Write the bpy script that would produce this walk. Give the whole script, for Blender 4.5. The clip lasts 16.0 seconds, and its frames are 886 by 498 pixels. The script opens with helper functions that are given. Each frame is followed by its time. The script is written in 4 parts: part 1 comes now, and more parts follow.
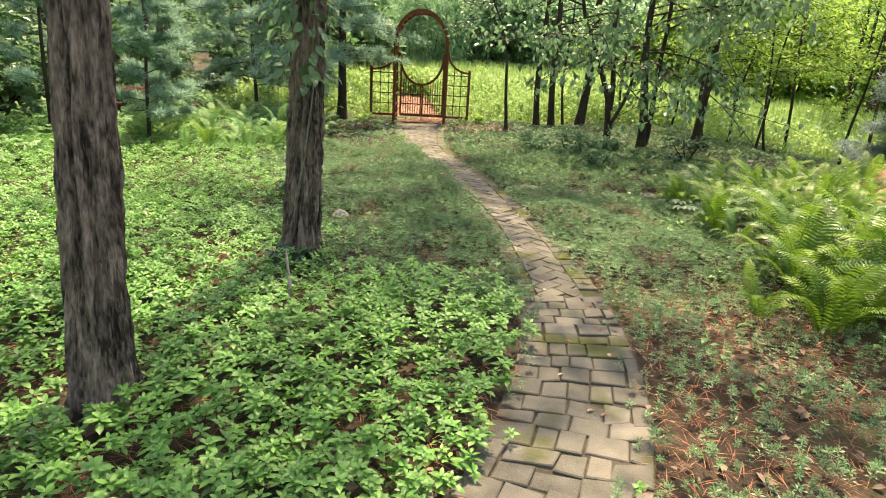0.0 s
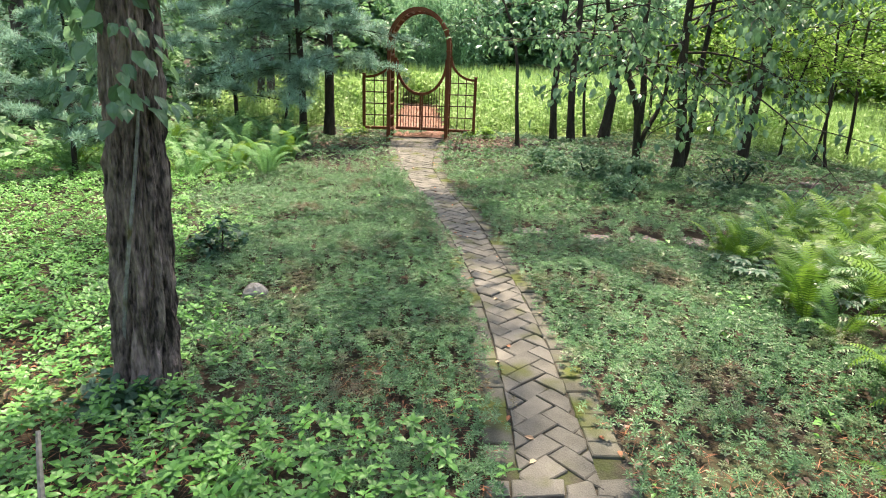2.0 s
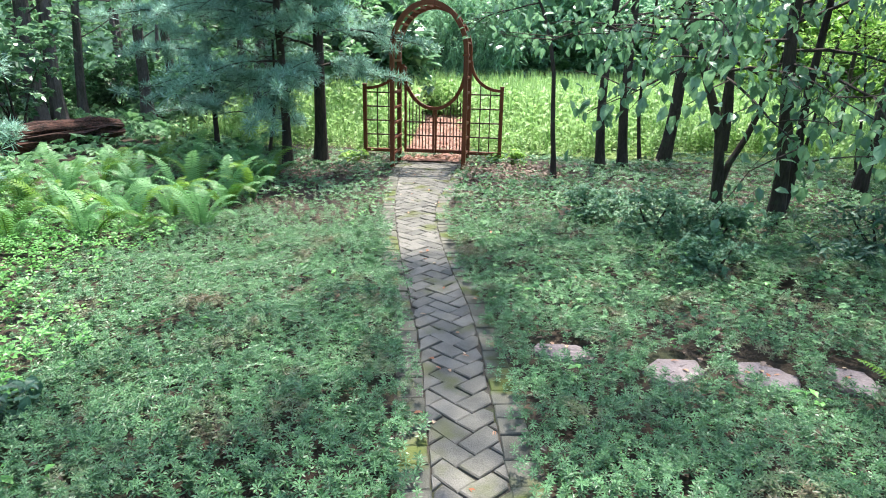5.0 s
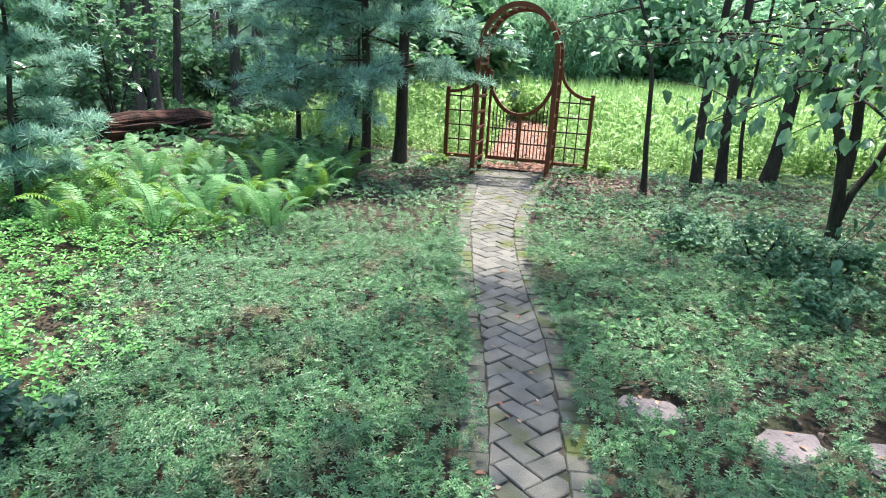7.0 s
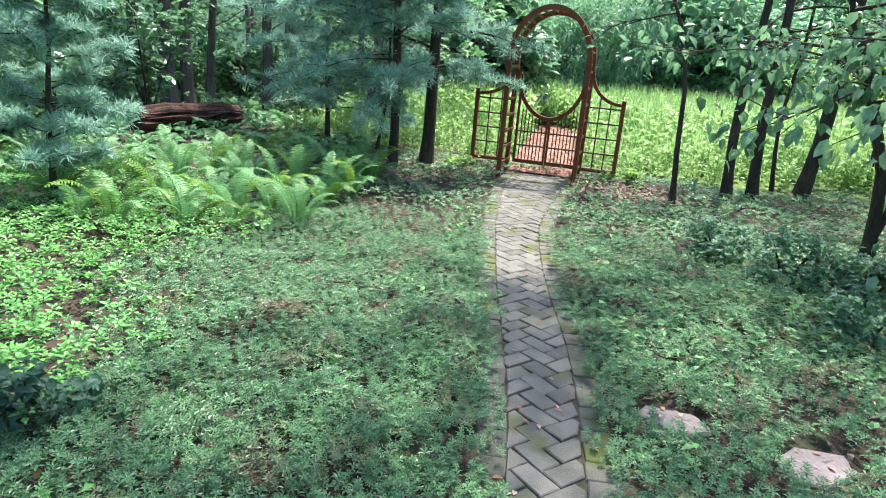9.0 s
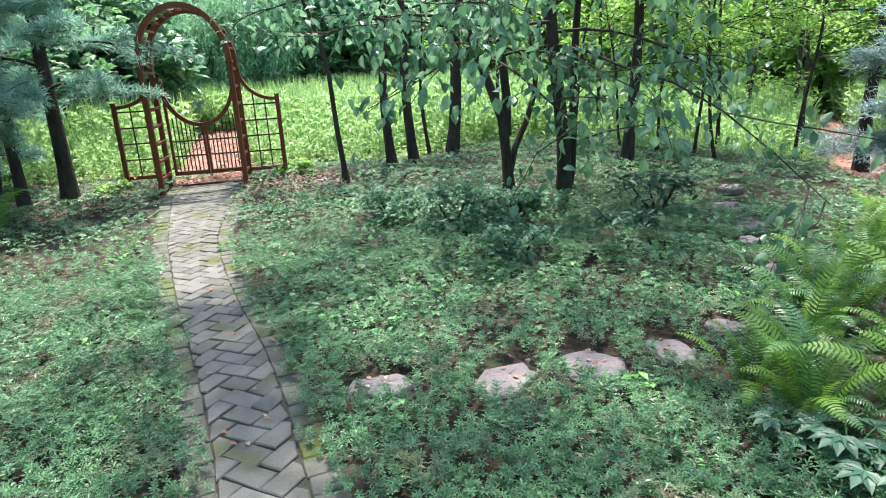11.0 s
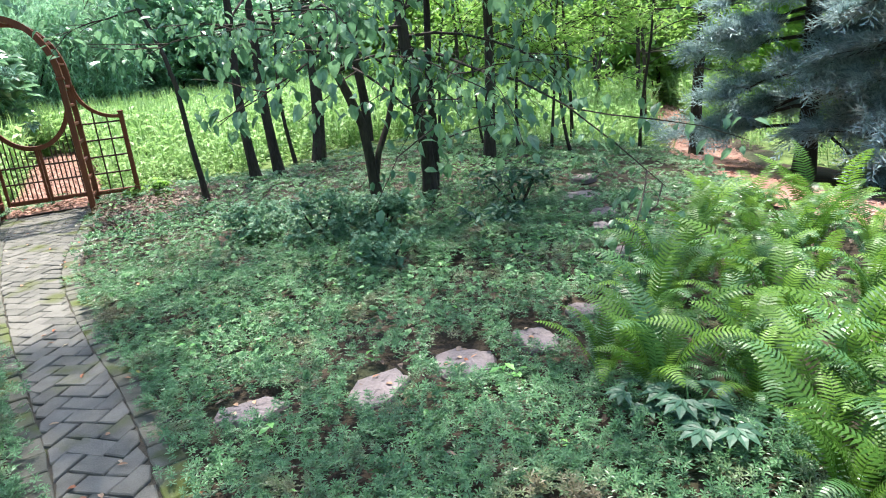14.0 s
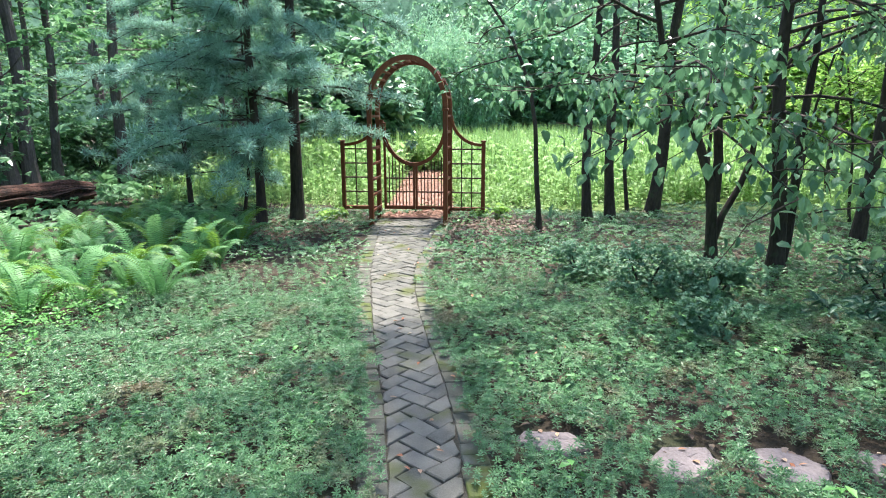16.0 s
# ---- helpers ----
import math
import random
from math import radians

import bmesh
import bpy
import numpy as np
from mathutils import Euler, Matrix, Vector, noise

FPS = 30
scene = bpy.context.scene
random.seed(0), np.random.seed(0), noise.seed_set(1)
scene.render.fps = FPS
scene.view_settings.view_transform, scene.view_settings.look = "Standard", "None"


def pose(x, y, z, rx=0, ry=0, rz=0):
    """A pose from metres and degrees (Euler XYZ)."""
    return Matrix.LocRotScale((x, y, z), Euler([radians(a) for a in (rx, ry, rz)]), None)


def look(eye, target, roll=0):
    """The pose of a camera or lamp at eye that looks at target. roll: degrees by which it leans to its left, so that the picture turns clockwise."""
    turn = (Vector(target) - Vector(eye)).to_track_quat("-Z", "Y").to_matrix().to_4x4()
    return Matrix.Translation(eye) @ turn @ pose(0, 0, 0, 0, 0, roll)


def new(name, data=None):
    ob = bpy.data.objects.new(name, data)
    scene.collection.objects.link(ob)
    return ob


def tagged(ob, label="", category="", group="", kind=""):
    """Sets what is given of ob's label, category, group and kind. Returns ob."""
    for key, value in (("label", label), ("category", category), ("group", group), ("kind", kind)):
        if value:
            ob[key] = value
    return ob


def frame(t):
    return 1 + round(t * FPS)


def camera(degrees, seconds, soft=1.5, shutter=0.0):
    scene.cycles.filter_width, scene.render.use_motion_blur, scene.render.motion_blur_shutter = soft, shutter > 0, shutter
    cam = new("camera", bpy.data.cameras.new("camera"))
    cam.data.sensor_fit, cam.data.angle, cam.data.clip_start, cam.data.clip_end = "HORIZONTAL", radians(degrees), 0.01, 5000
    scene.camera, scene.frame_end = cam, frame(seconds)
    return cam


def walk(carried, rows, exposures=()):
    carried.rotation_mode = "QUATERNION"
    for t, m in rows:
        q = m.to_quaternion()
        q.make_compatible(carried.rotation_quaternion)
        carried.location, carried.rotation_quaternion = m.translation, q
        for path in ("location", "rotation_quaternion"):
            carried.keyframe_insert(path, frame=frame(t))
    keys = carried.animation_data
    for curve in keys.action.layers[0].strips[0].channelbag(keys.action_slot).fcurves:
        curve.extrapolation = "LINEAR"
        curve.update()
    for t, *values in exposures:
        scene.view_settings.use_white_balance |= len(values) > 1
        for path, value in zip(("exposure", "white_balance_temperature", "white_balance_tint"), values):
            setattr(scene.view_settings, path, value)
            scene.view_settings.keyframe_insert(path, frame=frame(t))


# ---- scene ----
cam = camera(70.7, 16.0, soft=1.1)
PATH = [
    (0, (1.077, -15.141, 1.738), (1.035, -13.234, 1.135), 3.0),
    (0.5, (1.167, -14.587, 1.728), (1.337, -12.685, 1.132), 6.3),
    (1, (1.277, -14.065, 1.711), (1.377, -12.162, 1.104), 4.8),
    (1.5, (1.387, -13.548, 1.733), (1.598, -11.645, 1.156), 5.3),
    (2, (1.502, -13.037, 1.762), (1.374, -11.132, 1.167), 2.0),
    (2.5, (1.582, -12.524, 1.783), (1.492, -10.616, 1.189), 2.2),
    (3, (1.677, -12.015, 1.773), (1.409, -10.124, 1.179), 0.8),
    (3.5, (1.716, -11.525, 1.765), (1.462, -9.632, 1.171), 1.0),
    (4, (1.743, -11.042, 1.771), (1.469, -9.151, 1.181), 0.9),
    (6.5, (1.694, -9.775, 1.719), (1.437, -7.875, 1.149), 1.5),
    (7, (1.642, -9.831, 1.771), (1.143, -7.984, 1.187), 3.0),
    (7.5, (1.612, -9.851, 1.78), (0.889, -8.085, 1.18), 4.3),
    (8, (1.592, -9.851, 1.779), (0.841, -8.097, 1.179), 6.1),
    (10.3, (1.761, -9.708, 1.697), (1.765, -7.791, 1.129), -1.2),
    (10.5, (1.787, -9.694, 1.691), (1.899, -7.78, 1.12), -1.9),
    (11, (1.835, -9.674, 1.677), (2.166, -7.788, 1.099), -3.2),
    (11.5, (1.883, -9.676, 1.668), (2.371, -7.828, 1.081), -4.3),
    (12, (1.94, -9.688, 1.67), (2.578, -7.892, 1.066), -5.5),
    (12.5, (1.972, -9.707, 1.682), (2.741, -7.97, 1.058), -6.1),
    (13, (1.984, -9.712, 1.681), (2.767, -7.982, 1.054), -6.7),
    (13.5, (1.996, -9.709, 1.68), (2.788, -7.984, 1.05), -6.6),
    (14, (1.958, -9.689, 1.679), (2.646, -7.907, 1.087), -5.3),
    (14.5, (1.91, -9.672, 1.675), (2.371, -7.801, 1.143), -3.4),
    (15, (1.855, -9.685, 1.69), (2.06, -7.754, 1.207), -1.9),
    (15.5, (1.814, -9.724, 1.711), (1.748, -7.774, 1.27), -0.5),
    (16, (1.797, -9.76, 1.74), (1.551, -7.82, 1.32), -0.1),
]
walk(cam, [(t, look(eye, target, roll)) for t, eye, target, roll in PATH],
     [(0.0, 2.03, 9100, 18), (1.5, 2.03, 8500, 18), (2.2, 2.1, 7000, 18), (3.0, 2.2, 6600, 17), (4.0, 2.17, 6100, 15), (16.0, 2.17, 6050, 14)])

# ---- light ----
world = bpy.data.worlds.new("sky")
scene.world = world
world.use_nodes = True
wn = world.node_tree.nodes
sky = wn.new("ShaderNodeTexSky")
sky.sky_type, sky.sun_disc = "NISHITA", False
SUN_EL, SUN_AZ = 70.0, 14.0      # degrees; azimuth from +y towards +x
sky.sun_elevation, sky.sun_rotation = radians(SUN_EL), radians(SUN_AZ)
sky.air_density, sky.dust_density = 1.0, 2.0
wn["Background"].inputs[1].default_value = 0.125
world.node_tree.links.new(sky.outputs[0], wn["Background"].inputs[0])
sun = new("sun", bpy.data.lights.new("sun", "SUN"))
sun.data.energy, sun.data.angle, sun.data.color = 3.0, radians(2.0), (1.0, 0.93, 0.8)
sd = Vector((math.sin(radians(SUN_AZ)) * math.cos(radians(SUN_EL)), math.cos(radians(SUN_AZ)) * math.cos(radians(SUN_EL)), math.sin(radians(SUN_EL))))
sun.matrix_world = look(sd * 60, (0, 0, 0))
rng = np.random.default_rng(7)


# ---- materials ----
def mat(name, dark, light, scale=4.0, fine=40.0, rough=0.8, bump=0.3, island=0.0, obj=0.0, through_light=0.0, patch=None, patch_scale=1.2, patch_at=0.55, stretch=(1, 1, 1), gloss=0.35, world_space=False, bump_dist=0.01, sharp=0.0):
    """A two-scale procedural surface: dark to light over noise, varied by island or object, with relief, patches and leaf translucency."""
    m = bpy.data.materials.new(name)
    m.use_nodes = True
    nt = m.node_tree
    N, L = nt.nodes, nt.links
    bs = N["Principled BSDF"]
    bs.inputs["Roughness"].default_value = rough
    bs.inputs["Specular IOR Level"].default_value = gloss
    if world_space:
        src = N.new("ShaderNodeNewGeometry").outputs["Position"]
    else:
        src = N.new("ShaderNodeTexCoord").outputs["Object"]
    mp = N.new("ShaderNodeMapping")
    mp.inputs["Scale"].default_value = stretch
    L.new(src, mp.inputs[0])

    def noise_tex(s, detail):
        n = N.new("ShaderNodeTexNoise")
        n.inputs["Scale"].default_value, n.inputs["Detail"].default_value = s, detail
        L.new(mp.outputs[0], n.inputs["Vector"])
        return n.outputs["Fac"]

    def math_node(op, a, b):
        k = N.new("ShaderNodeMath")
        k.operation = op
        for i, v in enumerate((a, b)):
            if isinstance(v, (int, float)):
                k.inputs[i].default_value = v
            else:
                L.new(v, k.inputs[i])
        return k.outputs[0]

    big, small = noise_tex(scale, 3), noise_tex(fine, 4)
    f = math_node("ADD", math_node("MULTIPLY", big, 0.55), math_node("MULTIPLY", small, 0.45))
    f = math_node("MULTIPLY", math_node("SUBTRACT", f, 0.32), 2.6)
    if island:
        g = N.new("ShaderNodeNewGeometry").outputs["Random Per Island"]
        f = math_node("ADD", math_node("MULTIPLY", f, 1 - island), math_node("MULTIPLY", g, island))
    if obj:
        g = N.new("ShaderNodeObjectInfo").outputs["Random"]
        f = math_node("ADD", math_node("MULTIPLY", f, 1 - obj), math_node("MULTIPLY", g, obj))
    ramp = N.new("ShaderNodeValToRGB")
    ramp.color_ramp.elements[0].color, ramp.color_ramp.elements[1].color = (*dark, 1), (*light, 1)
    ramp.color_ramp.elements[0].position, ramp.color_ramp.elements[1].position = sharp, 1 - sharp
    L.new(f, ramp.inputs[0])
    col = ramp.outputs[0]
    if patch:
        r2 = N.new("ShaderNodeValToRGB")
        r2.color_ramp.elements[0].position, r2.color_ramp.elements[1].position = patch_at, min(patch_at + 0.12, 1)
        pos = N.new("ShaderNodeNewGeometry").outputs["Position"]
        n3 = N.new("ShaderNodeTexNoise")
        n3.inputs["Scale"].default_value, n3.inputs["Detail"].default_value = patch_scale, 5
        L.new(pos, n3.inputs["Vector"])
        L.new(n3.outputs["Fac"], r2.inputs[0])
        mx = N.new("ShaderNodeMix")
        mx.data_type = "RGBA"
        L.new(r2.outputs[0], mx.inputs["Factor"])
        L.new(col, mx.inputs["A"])
        mx.inputs["B"].default_value = (*patch, 1)
        col = mx.outputs["Result"]
    L.new(col, bs.inputs["Base Color"])
    if bump:
        b = N.new("ShaderNodeBump")
        b.inputs["Strength"].default_value, b.inputs["Distance"].default_value = bump, bump_dist
        L.new(small, b.inputs["Height"])
        L.new(b.outputs[0], bs.inputs["Normal"])
    if through_light:
        tr = N.new("ShaderNodeBsdfTranslucent")
        L.new(col, tr.inputs[0])
        ms = N.new("ShaderNodeMixShader")
        ms.inputs[0].default_value = through_light
        L.new(bs.outputs[0], ms.inputs[1])
        L.new(tr.outputs[0], ms.inputs[2])
        L.new(ms.outputs[0], N["Material Output"].inputs[0])
    return m


M_SOIL = mat("leaf_mould_soil", (0.014, 0.012, 0.008), (0.07, 0.05, 0.03), 3, 60, 0.95, 0.8, world_space=True, patch=(0.05, 0.06, 0.025), patch_scale=0.8)
M_MEADOW = mat("meadow_soil", (0.05, 0.08, 0.02), (0.14, 0.2, 0.05), 1.5, 30, 0.95, 0.6, world_space=True)
M_CHIPS = mat("wood_chip", (0.22, 0.11, 0.075), (0.5, 0.3, 0.22), 8, 90, 0.9, 0.8, island=0.5)
M_CHIPBED = mat("wood_chip_bed", (0.16, 0.085, 0.06), (0.4, 0.24, 0.18), 6, 70, 0.95, 0.9, world_space=True)
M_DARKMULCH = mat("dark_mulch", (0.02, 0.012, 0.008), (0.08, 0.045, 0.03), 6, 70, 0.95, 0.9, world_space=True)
M_PAVER = mat("concrete_paver", (0.056, 0.056, 0.045), (0.19, 0.18, 0.15), 9, 140, 0.85, 0.5, obj=0.4, patch=(0.07, 0.08, 0.022), patch_scale=2.3, patch_at=0.545, world_space=True)
M_EDGE = mat("edge_paver", (0.052, 0.053, 0.039), (0.165, 0.16, 0.125), 9, 140, 0.9, 0.5, obj=0.4, patch=(0.075, 0.095, 0.02), patch_scale=2.6, patch_at=0.50, world_space=True)
M_JOINT = mat("sandy_joint", (0.03, 0.027, 0.02), (0.08, 0.07, 0.05), 10, 80, 0.95, 0.8, world_space=True, patch=(0.05, 0.07, 0.015), patch_scale=2.5)
M_FLAG = mat("flagstone", (0.075, 0.064, 0.064), (0.255, 0.215, 0.205), 5, 60, 0.85, 0.5, obj=0.35)
M_ROCK = mat("mossy_rock", (0.09, 0.085, 0.075), (0.33, 0.33, 0.31), 6, 50, 0.9, 0.6, patch=(0.1, 0.08, 0.03), patch_scale=6)
M_STAIN = mat("red_brown_stained_wood", (0.085, 0.022, 0.008), (0.22, 0.062, 0.021), 5, 60, 0.6, 0.3, stretch=(1, 1, 0.15), obj=0.2)
M_IRON = mat("dark_rod", (0.04, 0.02, 0.012), (0.10, 0.045, 0.025), 5, 60, 0.6, 0.2)
M_BARK_BIG = mat("grey_brown_bark", (0.04, 0.03, 0.027), (0.36, 0.27, 0.24), 11, 60, 0.95, 1.0, stretch=(1, 1, 0.3), bump_dist=0.03, sharp=0.2)
M_BARK = mat("dark_bark", (0.015, 0.012, 0.01), (0.075, 0.058, 0.045), 8, 50, 0.95, 0.9, stretch=(1, 1, 0.25), bump_dist=0.012, patch=(0.05, 0.065, 0.035), patch_scale=5, patch_at=0.62)
M_BARK_PALE = mat("grey_bark", (0.04, 0.034, 0.03), (0.17, 0.14, 0.125), 8, 50, 0.95, 0.9, stretch=(1, 1, 0.25), bump_dist=0.012)
M_LOG = mat("rotten_log", (0.006, 0.004, 0.003), (0.10, 0.045, 0.03), 5, 40, 0.95, 0.9, stretch=(1, 0.4, 1), bump_dist=0.03, sharp=0.15)
M_WOODRUFF = mat("woodruff_leaf", (0.032, 0.10, 0.036), (0.17, 0.345, 0.145), 3, 30, 0.40, 0, island=0.75, through_light=0.22, world_space=True, gloss=0.55, patch=(0.16, 0.14, 0.075), patch_scale=2.2, patch_at=0.57)
M_PACHY = mat("pachysandra_leaf", (0.045, 0.16, 0.034), (0.185, 0.46, 0.10), 1.2, 20, 0.4, 0, island=0.8, through_light=0.3, world_space=True, gloss=0.5)
M_FERN = mat("fern_frond", (0.038, 0.115, 0.013), (0.195, 0.36, 0.045), 4, 20, 0.45, 0, obj=0.8, through_light=0.4)
M_FERN_WAX = mat("waxy_fern_frond", (0.03, 0.10, 0.02), (0.13, 0.28, 0.075), 4, 20, 0.42, 0, obj=0.7, through_light=0.25, gloss=0.55)
M_FERN_DEEP = mat("shaded_fern_frond", (0.055, 0.17, 0.055), (0.21, 0.43, 0.155), 4, 20, 0.5, 0, obj=0.6, through_light=0.35)
M_LEAF = mat("broad_leaf", (0.055, 0.145, 0.07), (0.215, 0.385, 0.20), 2, 20, 0.3, 0, island=0.8, through_light=0.45, gloss=0.75)
M_LEAF_YEL = mat("sunny_leaf", (0.13, 0.28, 0.045), (0.37, 0.58, 0.13), 2, 20, 0.45, 0, island=0.8, through_light=0.5)
M_LEAF_DARK = mat("deep_wood_leaf", (0.06, 0.155, 0.065), (0.26, 0.48, 0.21), 1, 15, 0.5, 0, island=0.8, through_light=0.4)
M_FEATHER = mat("feathery_shrub_leaf", (0.07, 0.17, 0.085), (0.25, 0.43, 0.27), 3, 20, 0.45, 0, island=0.8, through_light=0.4, world_space=True)
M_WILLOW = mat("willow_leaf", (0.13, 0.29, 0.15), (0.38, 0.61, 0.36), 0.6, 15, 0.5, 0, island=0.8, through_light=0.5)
M_NEEDLE = mat("pine_needle", (0.11, 0.24, 0.165), (0.37, 0.58, 0.45), 1, 15, 0.55, 0, island=0.8, through_light=0.35)
M_SPRUCE = mat("blue_spruce_needle", (0.13, 0.21, 0.20), (0.44, 0.57, 0.56), 1.5, 15, 0.6, 0, island=0.7, through_light=0.25)
M_HERB = mat("meadow_herb", (0.175, 0.32, 0.085), (0.42, 0.60, 0.235), 0.5, 12, 0.5, 0, island=0.75, through_light=0.45, world_space=True)
M_HELLE = mat("hellebore_leaf", (0.028, 0.08, 0.04), (0.075, 0.17, 0.10), 4, 20, 0.45, 0, island=0.6, through_light=0.2, gloss=0.35)
M_LITTER = mat("dead_leaf", (0.09, 0.058, 0.042), (0.31, 0.235, 0.18), 3, 30, 0.8, 0, island=0.8, through_light=0.1)
M_STRAW = mat("pine_straw", (0.16, 0.06, 0.03), (0.42, 0.2, 0.11), 3, 30, 0.8, 0, island=0.8)
M_FALLEN = mat("fallen_leaf", (0.30, 0.10, 0.04), (0.5, 0.42, 0.28), 3, 30, 0.7, 0, obj=0.9, through_light=0.1)
M_ROAD = mat("pale_road", (0.26, 0.28, 0.31), (0.4, 0.42, 0.45), 2, 60, 0.9, 0.3, world_space=True)
M_FAR_GLOW = mat("far_foliage_glow", (0.03, 0.075, 0.04), (0.24, 0.38, 0.22), 0.35, 2.2, 1.0, 0.0, world_space=True, sharp=0.12, gloss=0.0)


# weak emission in the foliage's own colour stands in for sunlit haze
far_bs = M_FAR_GLOW.node_tree.nodes["Principled BSDF"]
M_FAR_GLOW.node_tree.links.new(far_bs.inputs["Base Color"].links[0].from_socket, far_bs.inputs["Emission Color"])
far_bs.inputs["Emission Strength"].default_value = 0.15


# ---- mesh helpers ----
def mesh_np(name, V, F, material, smooth=False):
    V, F = np.asarray(V, np.float32), np.asarray(F, np.int32)
    me = bpy.data.meshes.new(name)
    n, k = F.shape
    me.vertices.add(len(V))
    me.vertices.foreach_set("co", V.ravel())
    me.loops.add(n * k)
    me.loops.foreach_set("vertex_index", F.ravel())
    me.polygons.add(n)
    me.polygons.foreach_set("loop_start", np.arange(0, n * k, k, dtype=np.int32))
    me.polygons.foreach_set("loop_total", np.full(n, k, np.int32))
    me.polygons.foreach_set("use_smooth", np.full(n, smooth, bool))
    me.update()
    me.materials.append(material)
    return me


def stack(pairs):
    """Join (V, F) pairs into one."""
    Vs, Fs, o = [], [], 0
    for V, F in pairs:
        Vs.append(V)
        Fs.append(F + o)
        o += len(V)
    return np.concatenate(Vs), np.concatenate(Fs)


def scatter(T, pos, rot, size):
    """Copies of a template (V, F) at pos (N,3), turned by rot (N,3,3), scaled by size (N,)."""
    V, F = T
    P = np.einsum("nij,vj->nvi", rot, V) * np.asarray(size)[:, None, None] + pos[:, None, :]
    G = F[None] + (np.arange(len(pos)) * len(V))[:, None, None]
    return P.reshape(-1, 3), G.reshape(-1, F.shape[1])


def turns(n, tilt=0.3, r=rng, yaw=None):
    """Random turns: any heading, leaning up to tilt radians."""
    a = r.uniform(0, 2 * np.pi, n) if yaw is None else yaw
    t, b = r.normal(0, tilt, n), r.uniform(0, 2 * np.pi, n)
    ca, sa, z, o = np.cos(a), np.sin(a), np.zeros(n), np.ones(n)
    Rz = np.stack([ca, -sa, z, sa, ca, z, z, z, o], 1).reshape(n, 3, 3)
    ax, ay, ct, st = np.cos(b), np.sin(b), np.cos(t), np.sin(t)
    Rt = np.stack([ct + ax * ax * (1 - ct), ax * ay * (1 - ct), ay * st, ax * ay * (1 - ct), ct + ay * ay * (1 - ct), -ax * st, -ay * st, ax * st, ct], 1).reshape(n, 3, 3)
    return Rt @ Rz


def leaf_t(length, width, fold=0.2, droop=0.2, base=0.0):
    """Four quads: a pointed leaf with a midrib."""
    x0, x1, x2, x3 = base, base + length * 0.3, base + length * 0.68, base + length
    d = droop * length
    V = np.array([(x0, 0, 0), (x1, 0, -0.1 * d), (x2, 0, -0.45 * d), (x3, 0, -d),
                  (x1, width * 0.5, fold * width - 0.1 * d), (x2, width * 0.42, fold * width - 0.45 * d),
                  (x1, -width * 0.5, fold * width - 0.1 * d), (x2, -width * 0.42, fold * width - 0.45 * d)])
    F = np.array([[0, 1, 5, 4], [1, 2, 3, 5], [0, 6, 7, 1], [1, 7, 3, 2]])
    return V, F


def leaf_half(length, width, fold=0.2, droop=0.2, base=0.0):
    """Two quads either side of the midrib, widest beyond the middle."""
    d = droop * length
    V = np.array([(base, 0, 0), (base + length * 0.55, 0, -0.2 * d), (base + length, 0, -d), (base + length * 0.62, width * 0.5, fold * width - 0.3 * d), (base + length * 0.62, -width * 0.5, fold * width - 0.3 * d)])
    return V, np.array([[0, 1, 2, 3], [0, 4, 2, 1]])


def blade(length, width, bend=0.1):
    """A narrow leaf of one quad along +x."""
    V = np.array([(0, 0, 0), (length * 0.55, width * 0.5, bend * length * 0.3), (length, 0, -bend * length), (length * 0.45, -width * 0.5, bend * length * 0.3)])
    return V, np.array([[0, 3, 2, 1]])


def turned(T, yaw=0.0, pitch=0.0, at=(0, 0, 0), size=1.0):
    m = np.array(Matrix.Rotation(yaw, 3, "Z") @ Matrix.Rotation(-pitch, 3, "Y"))
    return T[0] @ m.T * size + np.array(at), T[1]


